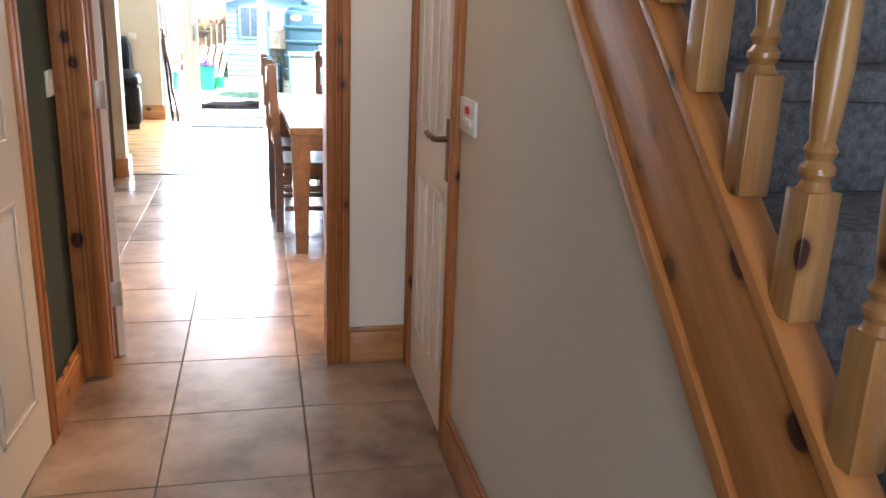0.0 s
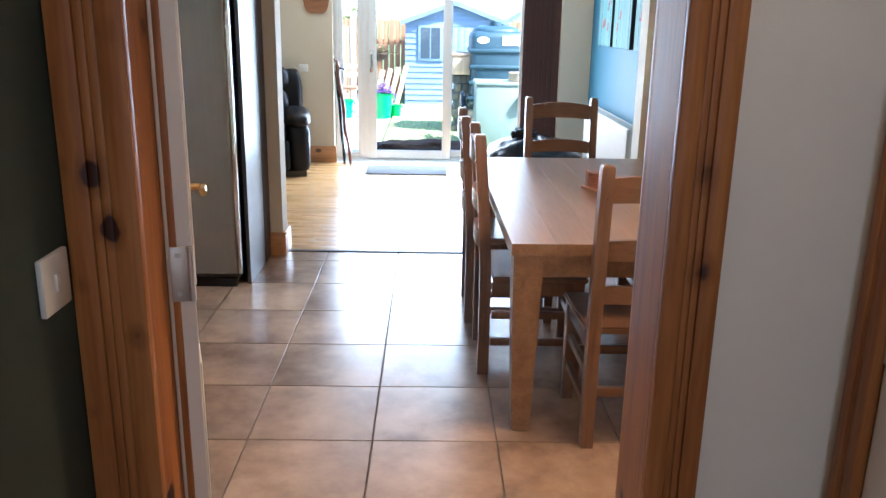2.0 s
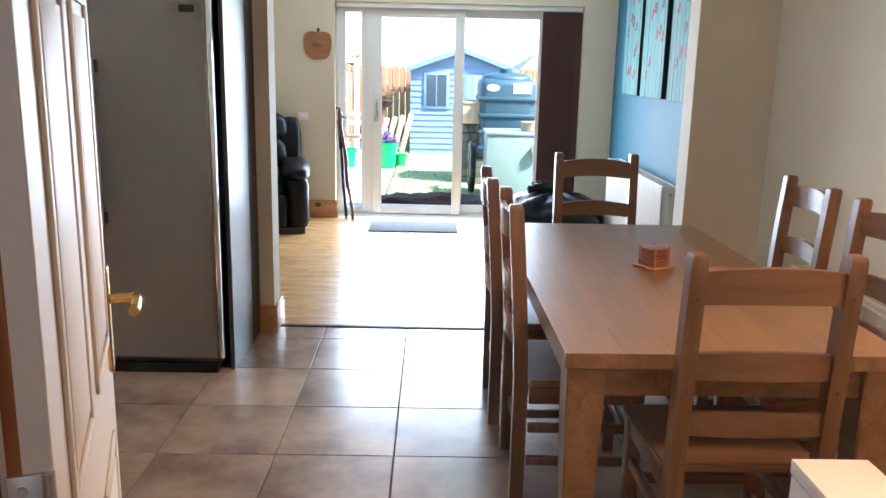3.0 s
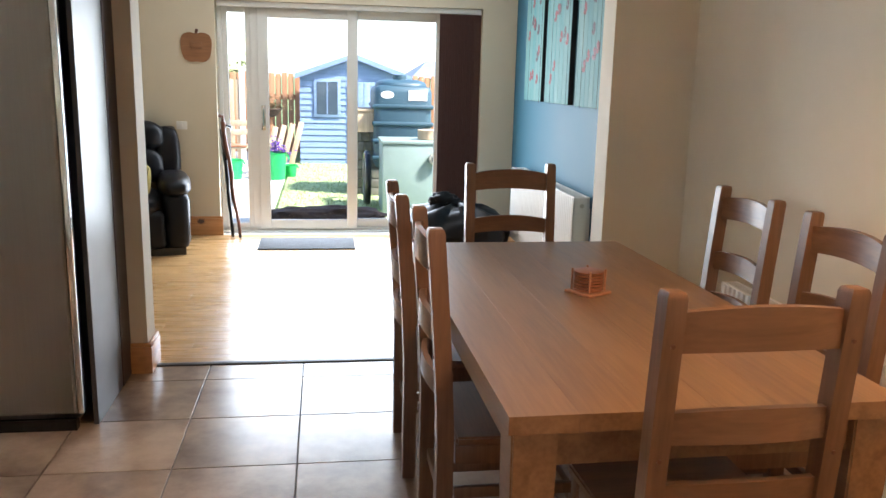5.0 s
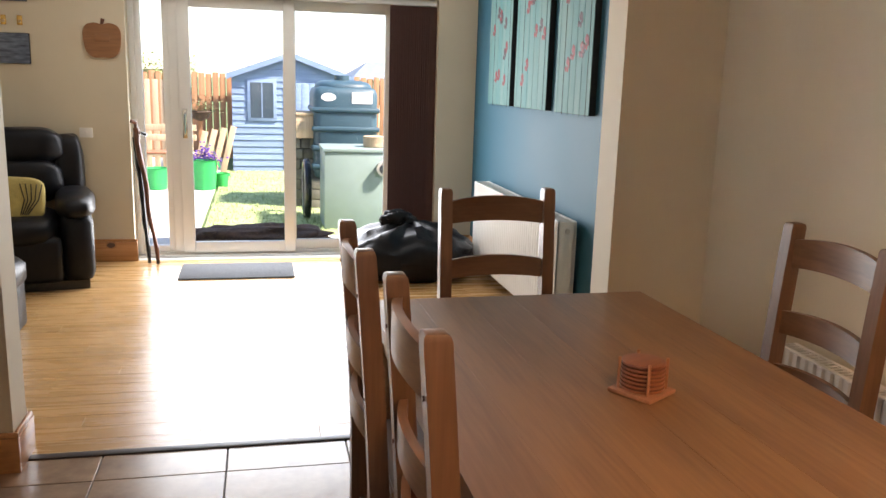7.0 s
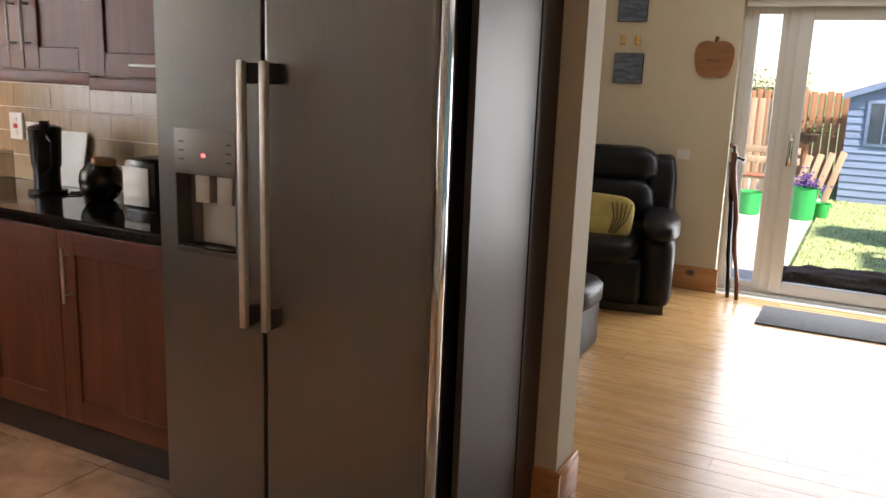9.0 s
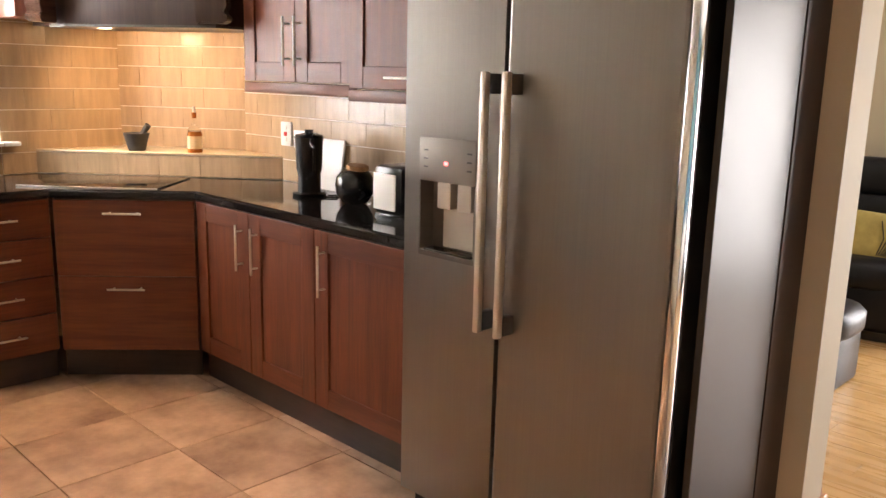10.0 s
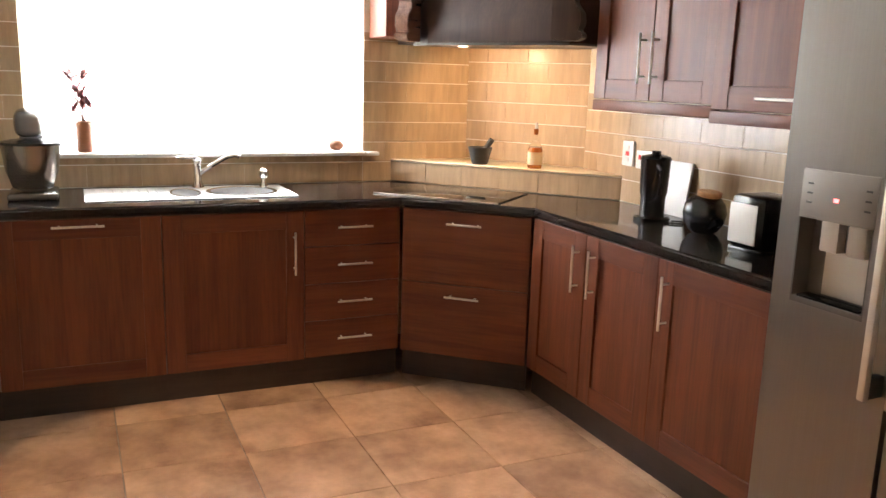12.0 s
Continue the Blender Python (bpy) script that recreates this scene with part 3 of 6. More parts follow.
PINESLOPE = wood("varnished_pine_sloping", (0.50, 0.20, 0.052), (0.34, 0.125, 0.03), axis=1, rough=0.3, knots=8.0, coat=0.3, bump=0.06)
slab("lower_moulding", 0.0, 0.032, HX1 - 0.022, HX1 + 0.0, PINESLOPE)
slab("string_board", 0.032, 0.200, HX1 - 0.012, HX1 + 0.03, PINESLOPE, label="knotty pine string board")
slab("string_cap", 0.200, 0.219, HX1 - 0.018, HX1 + 0.036, PINESLOPE)
RISE, GO = 0.198, 0.225
for i in range(13):
    y = 0.56 + (i - 6) * GO
    z = stair_z(y) + 0.16 - 0.01
    if z < 0.1:
        continue
    bm = bx(B(), (HX1 + 0.04, y - 0.02, z - 0.03), (1.9, y + GO + 0.02, z), 0.008)
    part("tread", bm, PINEX, stair)
    part("riser", bx(B(), (HX1 + 0.04, y + GO - 0.004, z), (1.9, y + GO + 0.01, z + RISE - 0.03)), PINEX, stair)
    cp = part("carpet_tread", bx(B(), (HX1 + 0.075, y - 0.021, z + 0.001), (1.82, y + GO - 0.01, z + 0.014), 0.006), CARPET, stair)
    part("carpet_nosing", bx(B(), (HX1 + 0.075, y - 0.036, z - 0.036), (1.82, y - 0.0212, z + 0.014), 0.005), CARPET, stair)
    part("carpet_riser", bx(B(), (HX1 + 0.075, y + GO - 0.018, z + 0.014), (1.82, y + GO - 0.004, z + RISE - 0.03), 0.004), CARPET, stair)
prof = [(0.019, 0), (0.014, 0.010), (0.019, 0.018), (0.019, 0.024), (0.013, 0.032), (0.018, 0.042), (0.013, 0.052), (0.016, 0.075), (0.020, 0.13), (0.0185, 0.18), (0.0145, 0.245), (0.012, 0.30), (0.018, 0.31), (0.0185, 0.318), (0.012, 0.328), (0.014, 0.36), (0.016, 0.40), (0.013, 0.425), (0.019, 0.435), (0.019, 0.45)]
BALPINE = wood("pale_varnished_pine", (0.41, 0.22, 0.070), (0.30, 0.13, 0.036), axis=2, rough=0.28, knots=14.0, coat=0.4, bump=0.05)
first = None
for i in range(-3, 14):
    y = 0.613 + (4 - i) * 0.127
    z = stair_z(y) + 0.219 / math.cos(math.atan(0.88)) + 0.0
    if z < 0.1 or z > 1.95:
        continue
    if first is None:
        bm = B()
        bx(bm, (-0.0205, -0.0205, 0), (0.0205, 0.0205, 0.145), 0.003)
        lathe(bm, [(r, zz + 0.145) for r, zz in prof], 16)
        bx(bm, (-0.0205, -0.0205, 0.595), (0.0205, 0.0205, 0.80), 0.002)
        first = part("baluster", bm, BALPINE, stair, "turned pine baluster")
        first.matrix_basis = pose(HX1 + 0.012, y, z)
    else:
        repeat(first, stair, pose(HX1 + 0.012, y, z))


# ---- dining table and chairs ----
def dining_table(m):
    top = thing("dining_table", m, "rectangular solid oak dining table with tapered square legs", "table")
    L, W, HT = 1.82, 0.925, 0.73
    n = 6
    for i in range(n):
        x0, x1 = -W / 2 + W * i / n, -W / 2 + W * (i + 1) / n
        part("tabletop_board", bx(B(), (x0 + 0.0002, -L / 2, HT - 0.042), (x1 - 0.0001, L / 2, HT), 0.0004), TABLEWOOD, top, "oiled oak board")
    for x in (-1, 1):
        bm = bx(B(), (x * (W / 2 - 0.055), -L / 2 + 0.12, HT - 0.13), (x * (W / 2 - 0.033), L / 2 - 0.12, HT - 0.042))
        part("apron", bm, TABLEWOOD, top)
        part("apron", bx(B(), (-W / 2 + 0.1, x * (L / 2 - 0.055), HT - 0.13), (W / 2 - 0.1, x * (L / 2 - 0.033), HT - 0.042)), TABLEWOOD, top)
        for y in (-1, 1):
            cx, cy = x * (W / 2 - 0.062), y * (L / 2 - 0.062)
            bm = B()
            loft(bm, [[(cx + a * r, cy + b * r, z) for a, b in ((-1, -1), (1, -1), (1, 1), (-1, 1))] for r, z in ((0.034, 0), (0.050, HT - 0.2), (0.052, HT - 0.042))])
            bmesh.ops.bevel(bm, geom=bm.edges[:], offset=0.004, segments=2, affect="EDGES")
            part("leg", bm, TABLEWOOD, top)
    return top


dining_table(pose(0.975, 5.055, 0, 0, 0, 0.8))


def dining_chair(m, label):
    """Ladder-back chair; it faces +y."""
    top = thing("dining_chair", m, label, "chair", "chairs round the dining table")
    w, ht = 0.43, 1.03
    ax = w / 2 - 0.0215

    def back_y(z):
        return -0.185 - max(0, z - 0.44) ** 1.25 * 0.075

    for s in (-1, 1):
        bm = B()
        rings = []
        for z, r in ((0, 0.0215), (0.25, 0.0215), (0.44, 0.0215), (0.6, 0.0215), (0.78, 0.0215), (0.9, 0.0215), (ht - 0.014, 0.0212), (ht - 0.006, 0.0195), (ht - 0.002, 0.017), (ht, 0.012)):
            y = back_y(z)
            rings.append([(s * ax + a * r, y + b * (r + 0.002), z) for a, b in ((-1, -1), (1, -1), (1, 1), (-1, 1))])
        loft(bm, rings)
        part("back_post", bm, CHAIRWOOD, top)
        part("front_leg", bx(B(), (s * ax - 0.021, 0.19, 0), (s * ax + 0.021, 0.232, 0.415), 0.003), CHAIRWOOD, top)
        for z in (0.13, 0.25):
            part("side_stretcher", bx(B(), (s * ax - 0.011, -0.155, z), (s * ax + 0.011, 0.195, z + 0.032), 0.003), CHAIRWOOD, top)
        part("side_rail", bx(B(), (s * ax - 0.013, -0.155, 0.355), (s * ax + 0.013, 0.195, 0.412), 0.003), CHAIRWOOD, top)
        for z in (0.67, 0.92):
            bm = cyl(B(), (s * ax, back_y(z) - 0.0235, z), (s * ax, back_y(z) - 0.027, z), 0.005, n=8)
            part("peg", bm, STICK, top, "dark wooden peg")
    for z0, z1, arch in ((0.90, 0.982, 0.018), (0.70, 0.768, 0.014), (0.545, 0.605, 0.012)):
        rings = []
        for i in range(13):
            u = -1 + 2 * i / 12
            x = u * (ax - 0.01)
            bow = -0.028 * (1 - u * u)
            up = arch * (1 - u * u)
            zc = (z0 + z1) / 2
            y = back_y(zc) + bow
            rings.append([(x, y - 0.009, z0 + up * 0.5), (x, y + 0.009, z0 + up * 0.5), (x, y + 0.009, z1 + up), (x, y - 0.009, z1 + up)])
        part("ladder_slat", loft(B(), rings), CHAIRWOODX, top)
    bm = B()
    prism(bm, [(-w / 2, -0.155), (w / 2, -0.155), (w / 2 + 0.008, 0.245), (-w / 2 - 0.008, 0.245)], 0.415, 0.44)
    bmesh.ops.bevel(bm, geom=bm.edges[:], offset=0.006, segments=2, affect="EDGES")
    part("seat", bm, CHAIRWOODX, top)
    part("front_stretcher", bx(B(), (-ax, 0.20, 0.19), (ax, 0.222, 0.225), 0.003), CHAIRWOODX, top)
    part("rear_stretcher", bx(B(), (-ax, -0.185, 0.19), (ax, -0.163, 0.225), 0.003), CHAIRWOODX, top)
    part("front_rail", bx(B(), (-ax, 0.198, 0.36), (ax, 0.222, 0.413), 0.003), CHAIRWOODX, top)
    return top


# the back post's top stands 0.22 behind the chair's middle
chair = dining_chair(pose(1.002, 4.254, 0, 0, 0, 1), "oak ladder-back dining chair at the table's near end, pushed in")
places = [
    (0.630, 5.50, -90, "oak ladder-back dining chair on the walkway side, nearer the living room"),
    (0.662, 4.88, -90, "oak ladder-back dining chair on the walkway side, nearer the hall"),
    (1.485, 5.395, 90, "oak ladder-back dining chair with its back to the radiator wall"),
    (1.475, 4.77, 90, "oak ladder-back dining chair by the dining radiator, near the hall"),
    (1.022, 6.128, 180, "oak ladder-back dining chair at the table's living room end"),
]
for x, y, rz, label in places:
    tagged(copy_thing(chair, pose(x, y, 0, 0, 0, rz)), label=label)

co = thing("coaster_holder", pose(1.012, 5.11, 0.73, 0, 0, 32), "wooden holder with a stack of square coasters on the dining table", "coasters")
part("holder_base", bx(B(), (-0.056, -0.056, 0), (0.056, 0.056, 0.012), 0.005), COASTERPALE, co)
for i in range(7):
    z = 0.013 + i * 0.0095
    bm = B()
    lathe(bm, [(0.044, z), (0.049, z + 0.0015), (0.049, z + 0.0065), (0.044, z + 0.008)], 24)
    part("coaster", bm, COASTER, co, "round red-brown wooden coaster")
for x, y in ((-0.038, -0.038), (-0.038, 0.038), (0.038, -0.038), (0.038, 0.038)):
    part("holder_post", cyl(B(), (x, y, 0.01), (x, y, 0.084), 0.0038, n=8), COASTERPALE, co)


# ---- radiators ----
def radiator(m, length, ht, label, depth=0.10):
    """Panel radiator along local x, its face toward -y, its back at y = 0."""
    top = thing("radiator", m, label, "radiator")
    for y in (-depth, -0.045):
        n = int(length / 0.04)
        st = (length - 0.02) / n
        pts = [(0, y + 0.008), (0, y)]
        for i in range(n):
            x = 0.01 + st * i
            pts += [(x, y), (x + st * 0.2, y - 0.007), (x + st * 0.6, y - 0.007), (x + st * 0.8, y)]
        pts += [(length, y), (length, y + 0.008)]
        bm = prism(B(), pts, 0, ht)
        part("ribbed_panel", bm, RADWHITE, top)
    for x in (0, length - 0.003):
        part("side_cover", bx(B(), (x, -depth - 0.004, 0), (x + 0.003, -0.03, ht), 0.001), RADWHITE, top)
    bm = B()
    n = int(length / 0.022)
    bx(bm, (0, -depth - 0.004, ht), (length, -depth + 0.012, ht + 0.004))
    bx(bm, (0, -0.045, ht), (length, -0.03, ht + 0.004))
    for i in range(n):
        x = length * i / n
        bx(bm, (x, -depth + 0.012, ht), (x + 0.006, -0.045, ht + 0.003))
    part("top_grille", bm, RADWHITE, top)
    for x in (0.1, length - 0.1):
        part("wall_bracket", bx(B(), (x, -0.03, 0.08), (x + 0.03, 0.0, ht - 0.08)), RADWHITE, top)
    bm = cyl(B(), (-0.035, -0.055, 0.03), (-0.035, -0.055, -0.08), 0.008)
    part("pipe", bm, NICKEL, top)
    bm = B()
    cyl(bm, (0.0, -0.055, 0.03), (-0.05, -0.055, 0.03), 0.012)
    cyl(bm, (-0.035, -0.055, 0.03), (-0.035, -0.055, 0.09), 0.018, 0.014)
    part("valve", bm, WHITEPLASTIC, top)
    bm = cyl(B(), (length, -depth * 0.6, ht - 0.05), (length + 0.005, -depth * 0.6, ht - 0.05), 0.014)
    part("bleed_plug", bm, NICKEL, top)
    return top


radiator(pose(BX1, 9.31, 0.10, 0, 0, -90), 1.75, 0.585, "white double panel radiator on the blue living room wall", 0.135)
radiator(pose(KX1, 5.80, 0.12, 0, 0, -90), 1.45, 0.46, "white double panel radiator behind the dining chairs")


# ---- hall fittings ----
def switch(m, w, h, label, red=False):
    """Wall plate facing local -y."""
    top = thing("wall_switch", m, label, "switch")
    part("plate", bx(B(), (-w / 2, -0.010, -h / 2), (w / 2, 0, h / 2), 0.003), WHITEPLASTIC, top)
    if red:
        part("red_rocker", bx(B(), (-w * 0.05, -0.015, h * 0.08), (w * 0.18, -0.009, h * 0.3), 0.002), REDPLASTIC, top, "red switch rocker")
        part("dial", bx(B(), (-w * 0.35, -0.013, -h * 0.25), (w * 0.3, -0.009, -h * 0.05), 0.002), WHITEPLASTIC, top)
    else:
        part("rocker", bx(B(), (-0.008, -0.014, -0.014), (0.008, -0.009, 0.014), 0.002), WHITEPLASTIC, top)
    return top


switch(pose(HX0, 2.575, 1.094, 0, 0, 90), 0.086, 0.086, "white light switch on the dark green wall")
switch(pose(HX1, 1.793, 1.097, 0, 0, -90), 0.165, 0.094, "white heating control plate with a red rocker on the hall wall", True)
switch(pose(-1.05, FY, 0.96, 0, 0, 0), 0.09, 0.07, "white switch plate on the cream wall by the patio door")
bn = thing("white_storage_box", pose(1.13, 3.80, 0), "small white painted storage box behind the dining chair", "box")
part("box_body", bx(B(), (-0.09, -0.10, 0), (0.09, 0.10, 0.52), 0.004), WHITEPLASTIC, bn)
part("box_lid", bx(B(), (-0.093, -0.103, 0.523), (0.093, 0.103, 0.56), 0.004), WHITEPLASTIC, bn)

# ---- patio door ----
GY = 10.06
door = thing("patio_door", Matrix.Identity(4), "white uPVC sliding patio door with clear panes", "patio door")


def frame_bars(name, x0, x1, z0, z1, y0, y1, w, parent, wb=None):
    wb = wb or w
    for a, b in (((x0, z0), (x0 + w, z1)), ((x1 - w, z0), (x1, z1)), ((x0 + w, z0), (x1 - w, z0 + wb)), ((x0 + w, z1 - w), (x1 - w, z1))):
        part(name, bx(B(), (a[0], y0, a[1]), (b[0], y1, b[1]), 0.004), UPVC, parent)


def pane(x0, x1, z0, z1, y, parent, axis="y"):
    bm = B()
    if axis == "y":
        bx(bm, (x0, y - 0.003, z0), (x1, y + 0.003, z1))
    else:
        bx(bm, (y - 0.003, x0, z0), (y + 0.003, x1, z1))
    ob = part("pane", bm, GLASS, parent, "clear glass")
    ob.visible_shadow = False
    return ob


frame_bars("outer_frame", WX0, WX1, 0, WTOP, GY - 0.01, GY + 0.08, 0.04, door)
frame_bars("side_light_frame", WX0 + 0.04, -0.47, 0.04, WTOP - 0.04, GY, GY + 0.06, 0.045, door)
pane(WX0 + 0.085, -0.515, 0.085, WTOP - 0.085, GY + 0.03, door)
frame_bars("sliding_frame", -0.405, 0.45, 0.03, WTOP - 0.04, GY - 0.03, GY + 0.02, 0.085, door)
part("mullion", bx(B(), (-0.47, GY - 0.01, 0.04), (-0.405, GY + 0.07, WTOP - 0.04), 0.003), UPVC, door)
pane(-0.32, 0.365, 0.115, WTOP - 0.125, GY - 0.005, door)
frame_bars("fixed_frame", 0.385, 1.235, 0.04, WTOP - 0.04, GY + 0.03, GY + 0.075, 0.075, door)
pane(0.46, 1.16, 0.115, WTOP - 0.115, GY + 0.05, door)
part("side_panel", bx(B(), (1.235, GY, 0.04), (WX1 - 0.04, GY + 0.06, WTOP - 0.04), 0.003), UPVC, door)
bm = B()
bx(bm, (-0.385, GY - 0.045, 0.92), (-0.35, GY - 0.03, 1.14), 0.004)
tube(bm, [(-0.367, GY - 0.04, 0.95), (-0.367, GY - 0.085, 0.96), (-0.367, GY - 0.085, 1.10), (-0.367, GY - 0.04, 1.11)], 0.009)
part("door_handle", bm, CHROME, door, "chrome pull handle")
part("threshold", bx(B(), (WX0, GY - 0.06, 0), (WX1, GY - 0.012, 0.02), 0.004), UPVC, door)
solid("window_reveal_sill", (WX0, FY, -0.009), (WX1, GY - 0.06, 0.001), UPVC, "white strip at the foot of the patio door")

bl = thing("vertical_blind", Matrix.Identity(4), "dark brown vertical blind drawn to one side of the patio door", "blind")
part("headrail", bx(B(), (WX0 + 0.02, FY + 0.03, WTOP - 0.045), (WX1 - 0.01, FY + 0.075, WTOP - 0.002), 0.003), UPVC, bl)
for i in range(19):
    x = 1.205 + i * 0.0175
    c = Matrix.Translation((x, FY + 0.05 , 0)) @ Matrix.Rotation(radians(38 + 5 * math.sin(i * 2.3)), 4, "Z")
    part("blind_slat", bx(B(), (-0.042, -0.0012, 0.07), (0.042, 0.0012, WTOP - 0.05), 0, c), BLIND, bl)

# ---- living room ----
rug = thing("doormat", pose(0.01, 9.49, 0), "grey rectangular doormat on the oak laminate", "mat")
part("mat_body", bx(B(), (-0.40, -0.235, 0.001), (0.40, 0.235, 0.012), 0.004), MATCLOTH, rug)


def walking_stick(a, b, label, mat_, wob, handle):
    top = thing("walking_stick", Matrix.Identity(4), label, "walking stick")
    a, b = Vector(a), Vector(b)
    pts = []
    for i in range(10):
        u = i / 9
        p = a.lerp(b, u)
        p.x += wob * math.sin(u * 13)
        pts.append(p)
    rings = [[p + Vector((math.cos(k * 0.785), math.sin(k * 0.785), 0)) * (0.012 + 0.001 * i + (0.004 if i % 2 else 0)) for k in range(8)] for i, p in enumerate(pts)]
    part("shaft", loft(B(), rings), mat_, top)
    part("stick_handle", tube(B(), [b, b + Vector((0.0, -0.01, 0.025)), b + Vector((0.045, -0.03, 0.035)), b + Vector((0.085, -0.04, 0.02))] if handle else [b, b + Vector((0, 0, 0.04)), b + Vector((-0.03, -0.02, 0.05))], 0.013), mat_, top)
    part("rubber_tip", cyl(B(), a, a + Vector((0, 0, 0.03)), 0.013), BLACKPLASTIC, top)


walking_stick((-0.575, 9.80, 0), (-0.705, 9.90, 1.0), "knobbly brown wooden walking stick leaning by the patio door", STICK, 0.008, False)
walking_stick((-0.64, 9.83, 0), (-0.715, 9.93, 0.93), "dark walking stick with bent handle leaning by the patio door", BLACKPLASTIC, 0.003, True)

ap = thing("apple_plaque", pose(-0.905, FY, 1.615), "apple-shaped brown wooden plaque hung on the cream wall", "wall decoration")
pts = []
for i in range(48):
    a = 2 * math.pi * i / 48
    r = 0.135 * (1 - 0.12 * math.exp(-((a - math.pi / 2) / 0.25) ** 2) - 0.07 * math.exp(-((a - 3 * math.pi / 2) / 0.3) ** 2))
    q_ = 0.94 / (abs(math.cos(a)) ** 4 + abs(math.sin(a)) ** 4) ** 0.17
    pts.append((r * q_ * math.cos(a) * (1.0 + 0.10 * math.sin(a)), r * q_ * math.sin(a)))
bm = prism(B(), pts, 0, 0.018)
bmesh.ops.transform(bm, matrix=Matrix.Rotation(radians(90), 4, "X"), verts=bm.verts)
part("apple_body", bm, APPLEWOOD, ap)
part("carved_panel", bx(B(), (-0.045, -0.023, -0.01), (0.05, -0.018, 0.045), 0.002), APPLEWOOD, ap)
part("apple_stalk", cyl(B(), (0, -0.008, 0.11), (0.01, -0.008, 0.15), 0.01, 0.014), STICK, ap)
for z in (1.435, 1.86):
    pc = thing("seascape_picture", pose(-1.49, FY, z), "small unframed dark blue seascape print on the cream wall", "picture", "seascape prints")
    part("picture_board", bx(B(), (-0.105, -0.018, 0), (0.105, 0, 0.21), 0.002), CANVASEDGE, pc)
    part("picture_print", bx(B(), (-0.103, -0.021, 0.002), (0.103, -0.018, 0.208)), SEAPHOTO, pc)
for x in (-1.545, -1.44):
    tg = thing("wall_plaque", pose(x, FY, 1.72), "tiny brass-coloured plaque between the prints", "wall decoration", "small plaques")
    part("plaque_plate", bx(B(), (-0.017, -0.012, -0.02), (0.017, 0, 0.045), 0.003), BRASS, tg)
    part("plaque_label", bx(B(), (-0.011, -0.015, -0.005), (0.011, -0.012, 0.015), 0.001), LABELPAPER, tg)

for k, (y0, y1) in enumerate(((8.87, 9.40), (8.14, 8.76), (7.48, 7.99))):
    cv = thing("canvas_painting", pose(BX1, 0, 0), "tall turquoise canvas with red flowers on the blue wall", "painting", "flower canvases")
    part("canvas_box", bx(B(), (-0.035, y0, 1.25), (0, y1, 2.25), 0.002), CANVASEDGE, cv)
    part("canvas_face", bx(B(), (-0.038, y0 + 0.001, 1.252), (-0.035, y1 - 0.001, 2.249)), CANVAS, cv)
    rnd = random.Random(11 + k)
    for j in range(13):
        y, z = rnd.uniform(y0 + 0.08, y1 - 0.08), rnd.uniform(1.42, 2.18)
        bm = B()
        for q in range(7):
            a = q * 0.9
            rr = 0.008 * q ** 0.75
            bmesh.ops.create_uvsphere(bm, u_segments=8, v_segments=5, radius=0.014, matrix=Matrix.Translation((-0.039, y + rr * 1.1 * math.cos(a), z + rr * 1.3 * math.sin(a))) @ Matrix.Diagonal((0.12, 1, 1.2, 1)))
        part("painted_flower", bm, REDPAINT if j % 3 else DARKPAINT, cv)
    for j in range(6):
        y = y0 + (y1 - y0) * (j + 0.5) / 6
        part("painted_stem", bx(B(), (-0.0395, y, 1.24), (-0.038, y + 0.004, 2.0 + 0.2 * rnd.random())), CANVASEDGE if j % 4 == 0 else CANVAS, cv)

bag = thing("beanbag", pose(1.24, 9.32, 0), "black leather beanbag slumped on the laminate by the blind", "beanbag")
bm = B()
blob(bm, (0, 0, 0.16), (0.43, 0.40, 0.17), 30, 0.10, 2.6, 0.55)
for v in bm.verts:
    if v.co.z < 0.004:
        v.co.z = 0.004
    r = math.hypot(v.co.x, v.co.y)
    v.co += v.co.normalized() * 0.02 * (noise.noise(v.co * 9.0) + 0.6 * noise.noise(v.co * 19.0))
    v.co.z = max(v.co.z, 0.004)
    if v.co.z > 0.19:
        a = math.atan2(v.co.y, v.co.x)
        v.co.z += 0.018 * math.sin(a * 9 + r * 8) + 0.07 * max(0, 1 - r / 0.35)
part("bag_body", bm, LEATHER, bag)
for k in range(7):
    bm = B()
    a = k * 0.9
    blob(bm, (0.06 * math.cos(a) - 0.08, 0.06 * math.sin(a), 0.385 + 0.02 * (k % 3)), (0.085, 0.03, 0.05), 7, 0.4, 4)
    part("gathered_fold", bm, LEATHER, bag)


